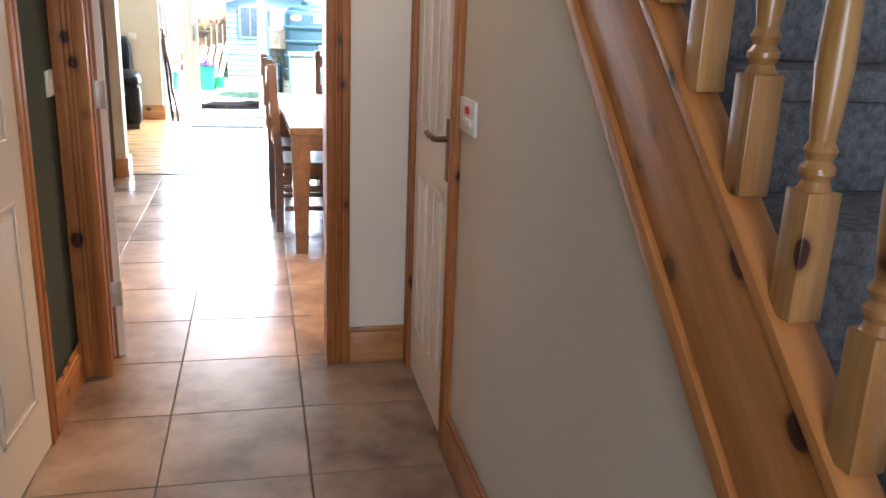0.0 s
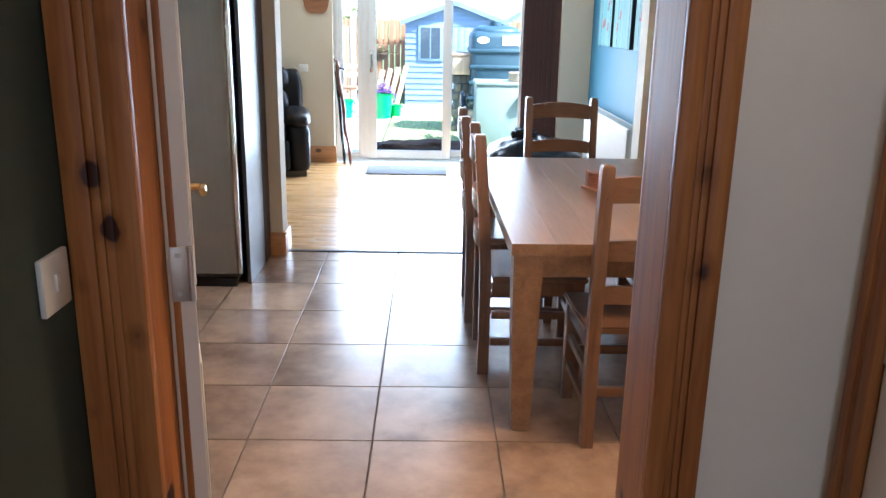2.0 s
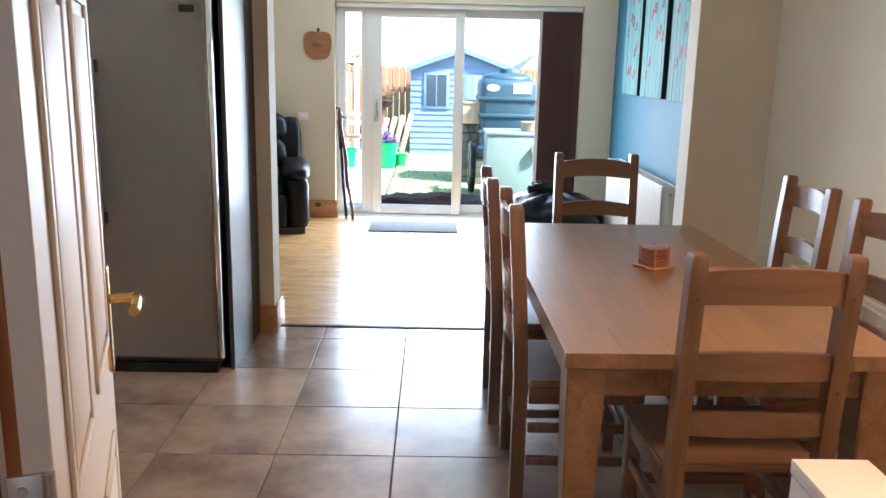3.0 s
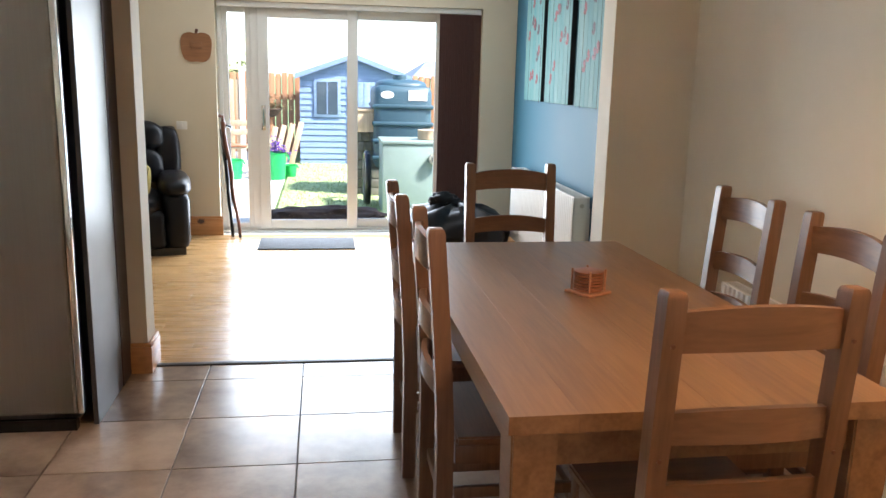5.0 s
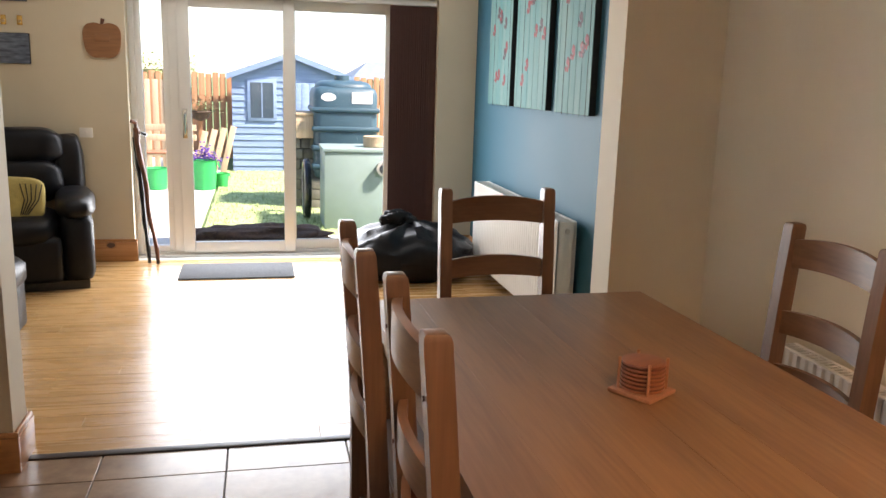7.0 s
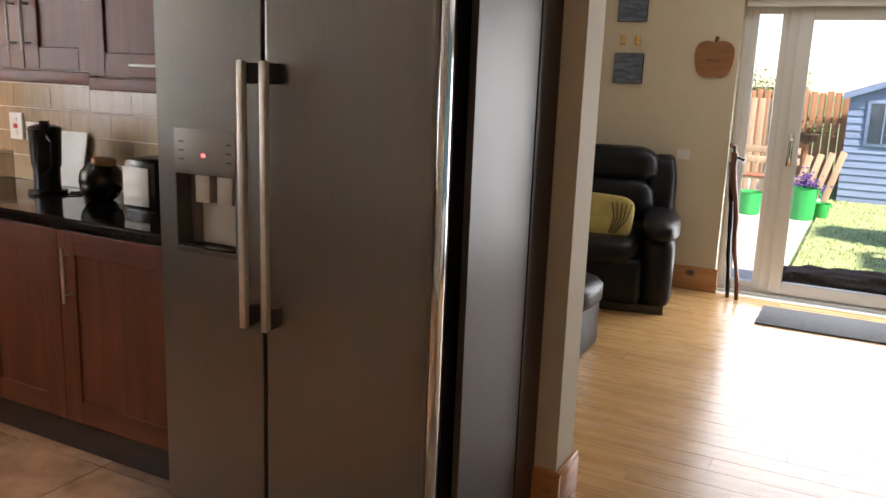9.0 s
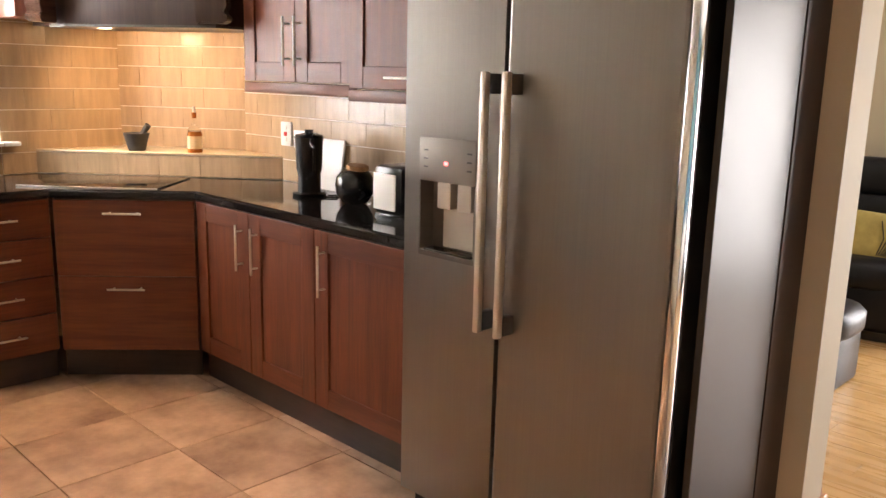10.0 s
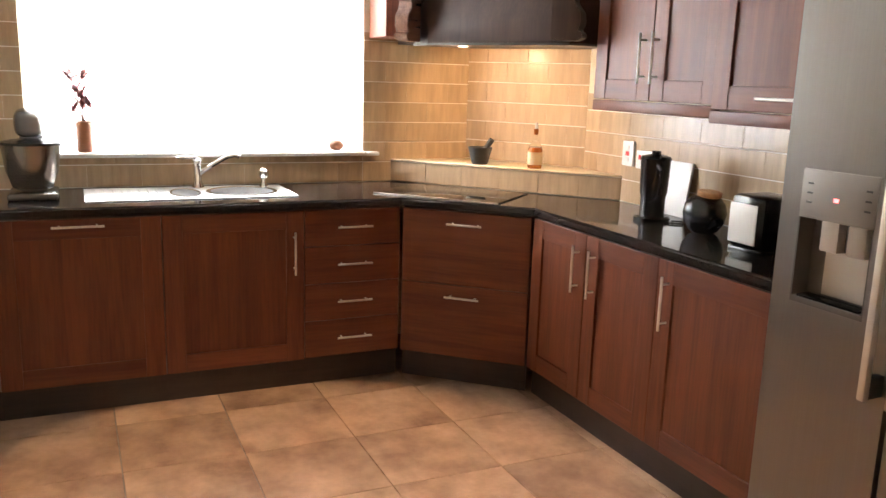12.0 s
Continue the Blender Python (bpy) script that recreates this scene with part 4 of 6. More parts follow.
def recliner(m, label):
    """Leather recliner facing -y, 0.95 m wide."""
    top = thing("recliner_armchair", m, label, "armchair")
    W, D = 0.98, 0.92
    for s in (-1, 1):
        bm = B()
        bx(bm, (s * (W / 2 - 0.20), -D / 2 + 0.05, 0.04), (s * W / 2, D / 2 - 0.08, 0.50), 0.07)
        part("arm_side", bm, LEATHER, top, smooth=60)
        bm = B()
        blob(bm, (s * (W / 2 - 0.10), -0.06, 0.53), (0.125, 0.40, 0.09), 16, 0.05, 2, 0.75)
        part("arm_pad", bm, LEATHER, top, smooth=60)
        bm = B()
        blob(bm, (s * (W / 2 - 0.13), 0.36, 0.66), (0.11, 0.12, 0.30), 14, 0.05, 2, 0.6)
        part("back_wing", bm, LEATHER, top, smooth=60)
    bm = B()
    blob(bm, (0, -0.10, 0.38), (0.31, 0.38, 0.11), 16, 0.04, 2, 0.6)
    part("seat_cushion", bm, LEATHER, top, smooth=60)
    part("footrest", bx(B(), (-0.30, -D / 2 + 0.01, 0.06), (0.30, -D / 2 + 0.10, 0.36), 0.04), LEATHER, top, smooth=60)
    bm = B()
    blob(bm, (0, 0.30, 0.88), (0.34, 0.13, 0.13), 16, 0.05, 2, 0.6)
    blob(bm, (0, 0.27, 0.64), (0.33, 0.13, 0.16), 16, 0.05, 2, 0.6)
    part("back_cushion", bm, LEATHER, top, smooth=60)
    part("base", bx(B(), (-W / 2 + 0.04, -D / 2 + 0.08, 0), (W / 2 - 0.04, D / 2 - 0.1, 0.06)), BLACKPLASTIC, top)
    return top


recliner(pose(-1.44, 9.38, 0, 0, 0, 12), "black leather recliner armchair by the cream wall")
cu = thing("scatter_cushion", pose(-1.38, 9.17, 0.58, 62, 4, 12), "mustard yellow cushion with dark branch print on the recliner", "cushion")
part("cushion_body", blob(B(), (0, 0, 0), (0.20, 0.15, 0.05), 14, 0.02, 3, 0.45), CUSHION, cu, smooth=80)
for k in range(5):
    part("printed_branch", tube(B(), [(0.06 + 0.01 * k, -0.12, 0.048), (0.08 + 0.02 * k, -0.02, 0.057), (0.05 + 0.032 * k, 0.09, 0.050)], 0.0035, 6), CANVASEDGE, cu)
st = thing("footstool", pose(-1.33, 8.10, 0), "black leather stool behind the wall pillar", "stool")
part("stool_top", blob(B(), (0, 0, 0.33), (0.27, 0.25, 0.09), 14, 0.03, 3, 0.6), LEATHER, st, smooth=80)
part("stool_body", bx(B(), (-0.23, -0.21, 0.0), (0.23, 0.21, 0.28), 0.03), LEATHER, st)

part("threshold_strip", bx(B(), (PX0, 6.535, -0.009), (PX1, 6.575, 0.006), 0.003), PLINTH, None, "dark threshold strip between tiles and laminate", "structure")


# ---- fridge and its housing ----
DISPENSER = mat("satin_grey_dispenser", (0.23, 0.215, 0.195), 0.5, 0.3, var=0.05)
DISPENSERDARK = mat("dispenser_recess_grey", (0.12, 0.108, 0.095), 0.55, 0.1, var=0.15)
DISPENSERPALE = mat("pale_dispenser_lever", (0.42, 0.37, 0.31), 0.5, 0.1, var=0.05)
fr = thing("fridge_freezer", Matrix.Identity(4), "brushed steel American-style fridge freezer with ice dispenser", "fridge")
FX0, FXS, FX1, FYF, FH = -1.737, -1.346, -0.815, 5.76, 1.78
part("cabinet_body", bx(B(), (FX0 + 0.005, FYF + 0.06, 0.05), (FX1 - 0.005, 6.43, FH - 0.01), 0.004), STEELDARK, fr)
part("kick_plate", bx(B(), (FX0 + 0.02, FYF + 0.05, 0.0), (FX1 - 0.02, FYF + 0.09, 0.05)), BLACKPLASTIC, fr)
dx0, dx1, dz0, dzm, dz1 = -1.672, -1.442, 0.898, 1.130, 1.260
bm = B()
gx, gz = (FX0, dx0, dx1, FXS - 0.004), (0.088, dz0, dz1, FH)
gv = [[[bm.verts.new((x, y, z)) for z in gz] for x in gx] for y in (FYF, FYF + 0.055)]
for a in range(3):
    for b in range(3):
        if (a, b) != (1, 1):
            for side in gv:
                bm.faces.new((side[a][b], side[a + 1][b], side[a + 1][b + 1], side[a][b + 1]))
rim = [(0, 0), (1, 0), (2, 0), (3, 0), (3, 1), (3, 2), (3, 3), (2, 3), (1, 3), (0, 3), (0, 2), (0, 1)]
for loop in (rim, [(1, 1), (2, 1), (2, 2), (1, 2)]):
    for (a, b), (c, d) in zip(loop, loop[1:] + loop[:1]):
        bm.faces.new((gv[0][a][b], gv[0][c][d], gv[1][c][d], gv[1][a][b]))
bmesh.ops.recalc_face_normals(bm, faces=bm.faces)
part("freezer_door", bm, STEEL, fr)
part("fridge_door", bx(B(), (FXS + 0.004, FYF, 0.088), (FX1, FYF + 0.055, FH), 0.012), STEEL, fr)
part("door_edge_trim", bx(B(), (FX1 + 0.0005, FYF + 0.004, 0.09), (FX1 + 0.022, FYF + 0.05, FH - 0.005), 0.003), CHROME, fr, "bright chrome door edge")
dsp = part("dispenser_panel", bx(B(), (dx0, FYF - 0.002, dzm), (dx1, FYF + 0.01, dz1), 0.002), DISPENSER, fr, "satin grey dispenser panel")
part("red_indicator", bx(B(), (-1.567, FYF - 0.003, 1.182), (-1.552, FYF - 0.0021, 1.192)), REDGLOW, dsp)
for i in range(3):
    for x in (-1.652, -1.475):
        part("panel_button", bx(B(), (x, FYF - 0.003, 1.17 + i * 0.025), (x + 0.018, FYF - 0.0021, 1.175 + i * 0.025)), STEELDARK, dsp)
bm = B()
bx(bm, (dx0, FYF + 0.058, dz0), (dx1, FYF + 0.06, dzm))
bx(bm, (dx0, FYF, dz0), (dx0 + 0.004, FYF + 0.06, dzm))
bx(bm, (dx1 - 0.004, FYF, dz0), (dx1, FYF + 0.06, dzm))
bx(bm, (dx0, FYF, dz0), (dx1, FYF + 0.06, dz0 + 0.015))
rec = part("dispenser_recess", bm, DISPENSERDARK, fr, "dark grey dispenser recess")
for x in (-1.580, -1.497):
    part("dispenser_lever", bx(B(), (x - 0.028, FYF + 0.012, 1.048), (x + 0.028, FYF + 0.045, dzm), 0.005), DISPENSERPALE, rec, "pale dispenser lever")
part("dispenser_backplate", bx(B(), (-1.612, FYF + 0.046, 0.925), (-1.448, FYF + 0.056, 1.048), 0.002), DISPENSERPALE, rec, "pale dispenser back plate")
part("drip_grille", bx(B(), (-1.655, FYF + 0.004, dz0 + 0.015), (-1.46, FYF + 0.05, dz0 + 0.022), 0.002), BLACKPLASTIC, rec)
for x in (-1.370, -1.294):
    top = part("door_handle", bx(B(), (x - 0.0105, FYF - 0.066, 0.725), (x + 0.0105, FYF - 0.044, 1.455), 0.005), NICKEL, fr, "long flat steel bar handle")
    for z in (0.73, 1.395):
        part("handle_mount", bx(B(), (x - 0.012, FYF - 0.045, z), (x + 0.012, FYF, z + 0.055), 0.003), STEELDARK, top)
part("badge", bx(B(), (-0.925, FYF - 0.003, 1.655), (-0.86, FYF - 0.0002, 1.685), 0.001), BLACKPLASTIC, fr, "small dark badge plate")
ho = thing("fridge_housing", Matrix.Identity(4), "dark brown wood side panel beside the steel fridge", "cabinet panel")
SIDEGREY = mat("satin_grey_side_casing", (0.092, 0.086, 0.084), 0.38, 0.3, var=0.05, scale=3)
part("side_panel", bx(B(), (-0.785, 5.865, 0), (-0.765, 6.285, 2.15), 0.002), SIDEGREY, ho, "satin grey side panel")
part("side_panel", bx(B(), (-0.787, 6.286, 0), (-0.762, 6.457, 2.15), 0.002), DARKWOOD, ho, "dark wood side strip")
part("far_side_panel", bx(B(), (-1.765, 5.93, 0), (-1.745, 6.457, 2.15), 0.002), DARKWOOD, ho)
part("bridge_cupboard", bx(B(), (-1.745, 5.93, 1.83), (-0.785, 6.457, 2.15), 0.003), CHERRY, ho)


# ---- kitchen units ----
CZ = 0.90
FXW, FYN = -3.745, 5.92        # door faces of the window run and of the fridge run
P1, P2 = (-3.745, 5.42), (-3.29, 5.92)


def bar_handle(parent, m, length):
    """Bar along local x on a face toward -y."""
    bm = B()
    cyl(bm, m @ Vector((-length / 2, -0.034, 0)), m @ Vector((length / 2, -0.034, 0)), 0.0052, n=10)
    for s in (-1, 1):
        cyl(bm, m @ Vector((s * length * 0.36, 0, 0)), m @ Vector((s * length * 0.36, -0.034, 0)), 0.0042, n=8)
    return part("bar_handle", bm, NICKEL, parent, "satin steel bar handle")


def shaker(parent, name, m, w, z0, z1, flat=False, material=CHERRY):
    """A framed door on local x from 0 to w, its face toward -y."""
    g = 0.0018
    T = 0.02
    s = 0.085
    if flat:
        return part(name, bx(B(), (g, -T, z0 + g), (w - g, 0, z1 - g), 0.0025, m), CHERRYX, parent)
    d = part(name, bx(B(), (g + 0.03, -0.011, z0 + 0.03), (w - g - 0.03, 0, z1 - 0.03), 0, m), material, parent)
    for a, b, mt in (((g, z0 + g), (s, z1 - g), material), ((w - s, z0 + g), (w - g, z1 - g), material)):
        part("stile", bx(B(), (a[0], -T, a[1]), (b[0], 0.0, b[1]), 0.0025, m), mt, d)
    for a, b in (((s, z0 + g), (w - s, z0 + s)), ((s, z1 - s), (w - s, z1 - g))):
        part("rail", bx(B(), (a[0], -T + 0.0004, a[1]), (b[0], 0.0, b[1]), 0.0025, m), CHERRYX, d)
    return d


def base_unit(m, w, kind, label, depth=0.56):
    top = thing("base_cabinet", m, label, "kitchen cabinet", "base cabinets")
    m = Matrix.Identity(4)
    part("carcass", bx(B(), (0.001, 0.001, 0.13), (w - 0.001, depth, CZ - 0.042), 0, m), DARKWOOD, top)
    z0, z1 = 0.135, CZ - 0.045
    if kind == "door_l" or kind == "door_r":
        shaker(top, "door", m, w, z0, z1)
        x = 0.065 if kind == "door_l" else w - 0.05
        bar_handle(top, m @ Matrix.Translation((x, -0.02, 0.70)) @ Matrix.Rotation(radians(90), 4, "Y"), 0.20)
    elif kind == "appliance":
        shaker(top, "door", m, w, z0, z1)
        bar_handle(top, m @ Matrix.Translation((w / 2, -0.02, 0.825)), 0.20)
    elif kind == "door_x":
        shaker(top, "door", m, w, z0, z1)
        bar_handle(top, m @ Matrix.Translation((w - 0.05, -0.02, 0.66)) @ Matrix.Rotation(radians(90), 4, "Y"), 0.20)
    elif kind == "drawers4":
        hs = [0.175, 0.18, 0.18, 0.18]
        z = z1
        for h in hs:
            shaker(top, "drawer_front", m, w, z - h, z, True)
            bar_handle(top, m @ Matrix.Translation((w / 2, -0.02, z - h * 0.5 + 0.006)), 0.17)
            z -= h
    elif kind == "drawers2":
        zm = z0 + (z1 - z0) * 0.5
        shaker(top, "drawer_front", m, w, zm, z1, True)
        shaker(top, "drawer_front", m, w, z0, zm, True)
        bar_handle(top, m @ Matrix.Translation((w / 2, -0.02, z1 - 0.06)), 0.17)
        bar_handle(top, m @ Matrix.Translation((w / 2, -0.02, zm - 0.055)), 0.17)
    part("plinth", bx(B(), (0, 0.018, 0), (w, 0.033, 0.128), 0, m), PLINTH, top, "dark plinth board")
    return top


WM = pose(0, 0, 0, 0, 0, 90)      # local x runs along +y, the face looks toward +x
for y, w, kind, label in ((3.05, 0.61, "door_l", "cherry wood base cabinet with a white appliance beside the mixer"), (3.66, 0.655, "appliance", "cherry wood integrated appliance door with horizontal bar handle"), (4.315, 0.625, "door_x", "cherry wood base cabinet under the sink"), (4.94, 0.475, "drawers4", "cherry wood drawer cabinet with four drawers")):
    base_unit(pose(FXW, y, 0, 0, 0, 90), w, kind, label, 0.59)
ang = math.degrees(math.atan2(P2[1] - P1[1], P2[0] - P1[0]))
wd = math.dist(P1, P2)
base_unit(pose(P1[0], P1[1], 0, 0, 0, ang) @ pose(0.02, 0, 0), wd - 0.04, "drawers2", "corner cherry wood pan drawers under the hob", 0.5)
for x, w, kind, label in ((-3.29, 0.435, "door_r", "cherry wood base cabinet next to the corner"), (-2.855, 0.46, "door_l", "cherry wood base cabinet below the coffee maker"), (-2.395, 0.63, "door_l", "wide cherry wood base cabinet beside the fridge")):
    base_unit(pose(x, FYN, 0), w, kind, label, 0.52)
wt = thing("worktop", Matrix.Identity(4), "polished black granite-look worktop round the kitchen corner", "worktop")
e = 0.03
YA, XB = 5.412, -3.278
for outline in ([(KX0 + 0.002, 2.95), (FXW + e, 2.95), (FXW + e, YA), (KX0 + 0.002, 5.60)], [(KX0 + 0.002, 5.602), (FXW + e, YA + 0.002), (XB - 0.002, FYN - e), (-3.40, LY0 - 0.002), (KX0 + 0.002, LY0 - 0.002)], [(XB, FYN - e), (-1.768, FYN - e), (-1.768, LY0 - 0.002), (-3.398, LY0 - 0.002)]):
    bm = prism(B(), outline, CZ - 0.04, CZ)
    bmesh.ops.bevel(bm, geom=[ed for ed in bm.edges if abs(ed.verts[0].co.z - ed.verts[1].co.z) < 1e-5 and ((ed.verts[0].co + ed.verts[1].co) / 2).x > -4.3 and ((ed.verts[0].co + ed.verts[1].co) / 2).y < 5.97 and not (abs(ed.verts[0].co.x - KX0) < 0.01 or abs(ed.verts[1].co.x - KX0) < 0.01)], offset=0.010, segments=3, affect="EDGES")
    part("worktop_slab", bm, GRANITE, wt)

# diagonal ledge behind the hob
LA, LB = (KX0 + 0.002, 5.60), (-3.40, LY0 - 0.002)
lg = thing("tiled_ledge", Matrix.Identity(4), "tiled diagonal ledge behind the hob", "ledge")
lg["kind"] = "structure"
part("ledge_body", prism(B(), [LA, LB, (-3.745, LY0 - 0.002), (KX0 + 0.002, 6.055)], CZ + 0.001, 1.015), TILEGROUT, lg)
ld = Vector((LB[0] - LA[0], LB[1] - LA[1], 0))
lw = ld.length
LM = pose(LA[0], LA[1], 0, 0, 0, math.degrees(math.atan2(ld.y, ld.x)))
for i in range(6):
    a0, a1 = lw * i / 6, lw * (i + 1) / 6
    part("ledge_tile", bx(B(), (a0 + 0.0005, -0.007, CZ + 0.004), (a1 - 0.0005, 0.0, 1.012), 0.0015, LM), BACKTILE, lg)
part("ledge_nosing", bx(B(), (0, -0.012, 1.015), (lw, 0.34, 1.024), 0.003, LM), mat("cream_ledge_stone", (0.62, 0.52, 0.36), 0.3, var=0.08), lg)

# hob
hb = thing("hob", LM, "black glass hob set in the worktop corner", "hob")
part("hob_glass", bx(B(), (0.17, -0.50, CZ + 0.001), (0.82, -0.05, CZ + 0.007), 0.002), HOBGLASS, hb)
part("hob_trim", bx(B(), (0.165, -0.506, CZ + 0.0005), (0.825, -0.500, CZ + 0.008), 0.001), NICKEL, hb)

# sink and taps
sk = thing("sink", Matrix.Identity(4), "stainless steel sink with small and large bowl and drainer", "sink")
SX0, SX1, SY0, SY1 = -4.28, -3.86, 4.02, 4.95
bm = B()
bx(bm, (SX0, SY0, CZ + 0.0005), (SX1, SY1, CZ + 0.006), 0.003)
part("sink_rim", bm, SINKSTEEL, sk)
bm = B()
for i in range(8):
    y = SY0 + 0.05 + i * 0.038
    cyl(bm, (SX0 + 0.08, y, CZ + 0.006), (SX1 - 0.06, y, CZ + 0.006), 0.004, n=8)
part("drainer_ridges", bm, SINKSTEEL, sk)
for y0, y1, x0 in ((4.39, 4.52, SX0 + 0.10), (4.56, 4.88, SX0 + 0.07)):
    mid = ((x0 + SX1 - 0.04) / 2, (y0 + y1) / 2)
    rx, ry = (SX1 - 0.04 - x0) / 2, (y1 - y0) / 2
    mm = Matrix.Translation((mid[0], mid[1], 0)) @ Matrix.Diagonal((rx, ry, 1, 1))
    bm = lathe(B(), [(1.0, CZ + 0.0065), (1.05, CZ + 0.009), (1.0, CZ + 0.0095), (0.93, CZ + 0.0075)], 28, mm)
    part("bowl_rim", bm, CHROME, sk)
    # flat disc: the depth's shade is put in as dark steel colour
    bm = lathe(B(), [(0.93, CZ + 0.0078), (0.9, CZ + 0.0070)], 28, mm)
    part("bowl", bm, STEELDARK, sk, "flat dark steel disc painting the shade inside the sink bowl")
tp = thing("mixer_tap", pose(-4.24, 4.54, CZ + 0.006, 0, 0, 0), "chrome kitchen mixer tap behind the sink", "tap")
part("tap_body", lathe(B(), [(0.028, 0), (0.026, 0.01), (0.020, 0.03), (0.019, 0.11), (0.022, 0.13), (0.012, 0.145)], 18), CHROME, tp)
part("spout", tube(B(), [(0, 0, 0.06), (0.04, 0.06, 0.11), (0.07, 0.13, 0.155), (0.085, 0.17, 0.165), (0.09, 0.19, 0.155)], 0.011, 10), CHROME, tp)
part("tap_lever", bx(B(), (-0.01, -0.10, 0.14), (0.012, 0.0, 0.152), 0.004), CHROME, tp)
fp = thing("filter_tap", pose(-4.22, 4.86, CZ + 0.006), "small chrome knob tap at the end of the sink", "tap")
part("knob_body", lathe(B(), [(0.022, 0), (0.015, 0.02), (0.013, 0.04), (0.026, 0.055), (0.022, 0.08), (0.008, 0.09)], 16), CHROME, fp)
part("knob_spout", tube(B(), [(0, 0, 0.05), (0.03, -0.01, 0.055), (0.045, -0.015, 0.045)], 0.007), CHROME, fp)


# ---- wall tiles ----
def tiling(name, m, length, z0, z1, label, skip=None):
    """Tiles on a wall face toward local -y, in rows from z0."""
    top = thing(name, Matrix.Identity(4), label, "wall tiles")
    top["kind"] = "structure"
    part("tile_bed", bx(B(), (0, -0.003, z0), (length, 0, z1), 0, m), TILEGROUT, top)
    tw, th = 0.25, 0.108
    rows = int(math.ceil((z1 - z0) / th))
    cache = {}
    for r in range(rows):
        za, zb = z0 + r * th + 0.002, min(z0 + (r + 1) * th, z1) - 0.002
        off = -(tw / 2) if r % 2 else 0
        x = off
        while x < length - 0.004:
            a, b = max(x, 0) + 0.0004, min(x + tw, length) - 0.0004
            x += tw
            if b - a < 0.01 or zb - za < 0.01:
                continue
            key = (round(b - a, 3), round(zb - za, 3))
            mm = m @ Matrix.Translation((a, 0, za))
            if key not in cache:
                ob = part("wall_tile", bx(B(), (0, -0.0055, 0), (b - a, -0.003, zb - za), 0.0008), BACKTILE, top)
                ob.matrix_basis = mm
                cache[key] = ob
            else:
                repeat(cache[key], top, mm)
    return top


tiling("wall_tiles_under_window", pose(KX0, KWY0, 0, 0, 0, 90), KWY1 - KWY0, CZ + 0.001, KWZ0 - 0.005, "beige tiles under the kitchen window")
tiling("wall_tiles_left_of_window", pose(KX0, 2.83, 0, 0, 0, 90), KWY0 - 2.83 - 0.002, CZ + 0.001, 2.1, "beige tiles beside the kitchen window")
tiling("wall_tiles_right_of_window", pose(KX0, KWY1 + 0.002, 0, 0, 0, 90), 6.055 - KWY1, CZ + 0.001, 1.70, "beige tiles between window and hood")
dd = math.degrees(math.atan2(LY0 - 6.06, -3.74 - KX0))
tiling("wall_tiles_corner", pose(KX0 + 0.003, 6.06, 0, 0, 0, dd), math.hypot(-3.74 - KX0, LY0 - 6.06), 1.026, 1.72, "beige tiles on the diagonal corner wall lit by the hood")
tiling("wall_tiles_fridge_run", pose(-3.74, LY0, 0), 1.965, CZ + 0.001, 1.42, "beige tiles above the worktop by the fridge")

# ---- window ----
kw = thing("kitchen_window", Matrix.Identity(4), "white uPVC kitchen window with a tiled reveal and sill", "window")
GX = KX0 - 0.16
for a, b in (((KWY0, KWZ0), (KWY0 + 0.055, KWZ1)), ((KWY1 - 0.055, KWZ0), (KWY1, KWZ1)), ((KWY0 + 0.055, KWZ0), (KWY1 - 0.055, KWZ0 + 0.055)), ((KWY0 + 0.055, KWZ1 - 0.055), (KWY1 - 0.055, KWZ1)), ((4.78, KWZ0 + 0.055), (4.84, KWZ1 - 0.055))):
    part("window_frame", bx(B(), (GX - 0.03, a[0], a[1]), (GX + 0.03, b[0], b[1]), 0.004), UPVC, kw)
pane(KWY0 + 0.055, 4.78, KWZ0 + 0.055, KWZ1 - 0.055, GX, kw, "x")
pane(4.84, KWY1 - 0.055, KWZ0 + 0.055, KWZ1 - 0.055, GX, kw, "x")
part("window_sill", bx(B(), (GX + 0.03, KWY0 - 0.0, KWZ0 - 0.003), (KX0 + 0.06, KWY1 + 0.0, KWZ0 + 0.018), 0.006), UPVC, kw)
part("sill_nose", bx(B(), (KX0 + 0.012, KWY1 + 0.0, KWZ0 - 0.003), (KX0 + 0.06, KWY1 + 0.08, KWZ0 + 0.018), 0.006), UPVC, kw)


VOILE = bpy.data.materials.new("white_voile")
VOILE.use_nodes = True
vt = VOILE.node_tree
vt.nodes.clear()
v_o, v_m, v_d, v_t = vt.nodes.new("ShaderNodeOutputMaterial"), vt.nodes.new("ShaderNodeMixShader"), vt.nodes.new("ShaderNodeBsdfDiffuse"), vt.nodes.new("ShaderNodeBsdfTranslucent")
v_n, v_c, v_r = vt.nodes.new("ShaderNodeTexNoise"), vt.nodes.new("ShaderNodeTexCoord"), vt.nodes.new("ShaderNodeValToRGB")
v_n.inputs["Scale"].default_value = 90
v_r.color_ramp.elements[0].color, v_r.color_ramp.elements[1].color = (0.80, 0.80, 0.79, 1), (0.92, 0.92, 0.91, 1)
vt.links.new(v_c.outputs["Object"], v_n.inputs["Vector"])
vt.links.new(v_n.outputs["Fac"], v_r.inputs[0])
for node in (v_d, v_t):
    vt.links.new(v_r.outputs[0], node.inputs["Color"])
v_m.inputs[0].default_value = 0.75
vt.links.new(v_d.outputs[0], v_m.inputs[1])
vt.links.new(v_t.outputs[0], v_m.inputs[2])
vt.links.new(v_m.outputs[0], v_o.inputs[0])
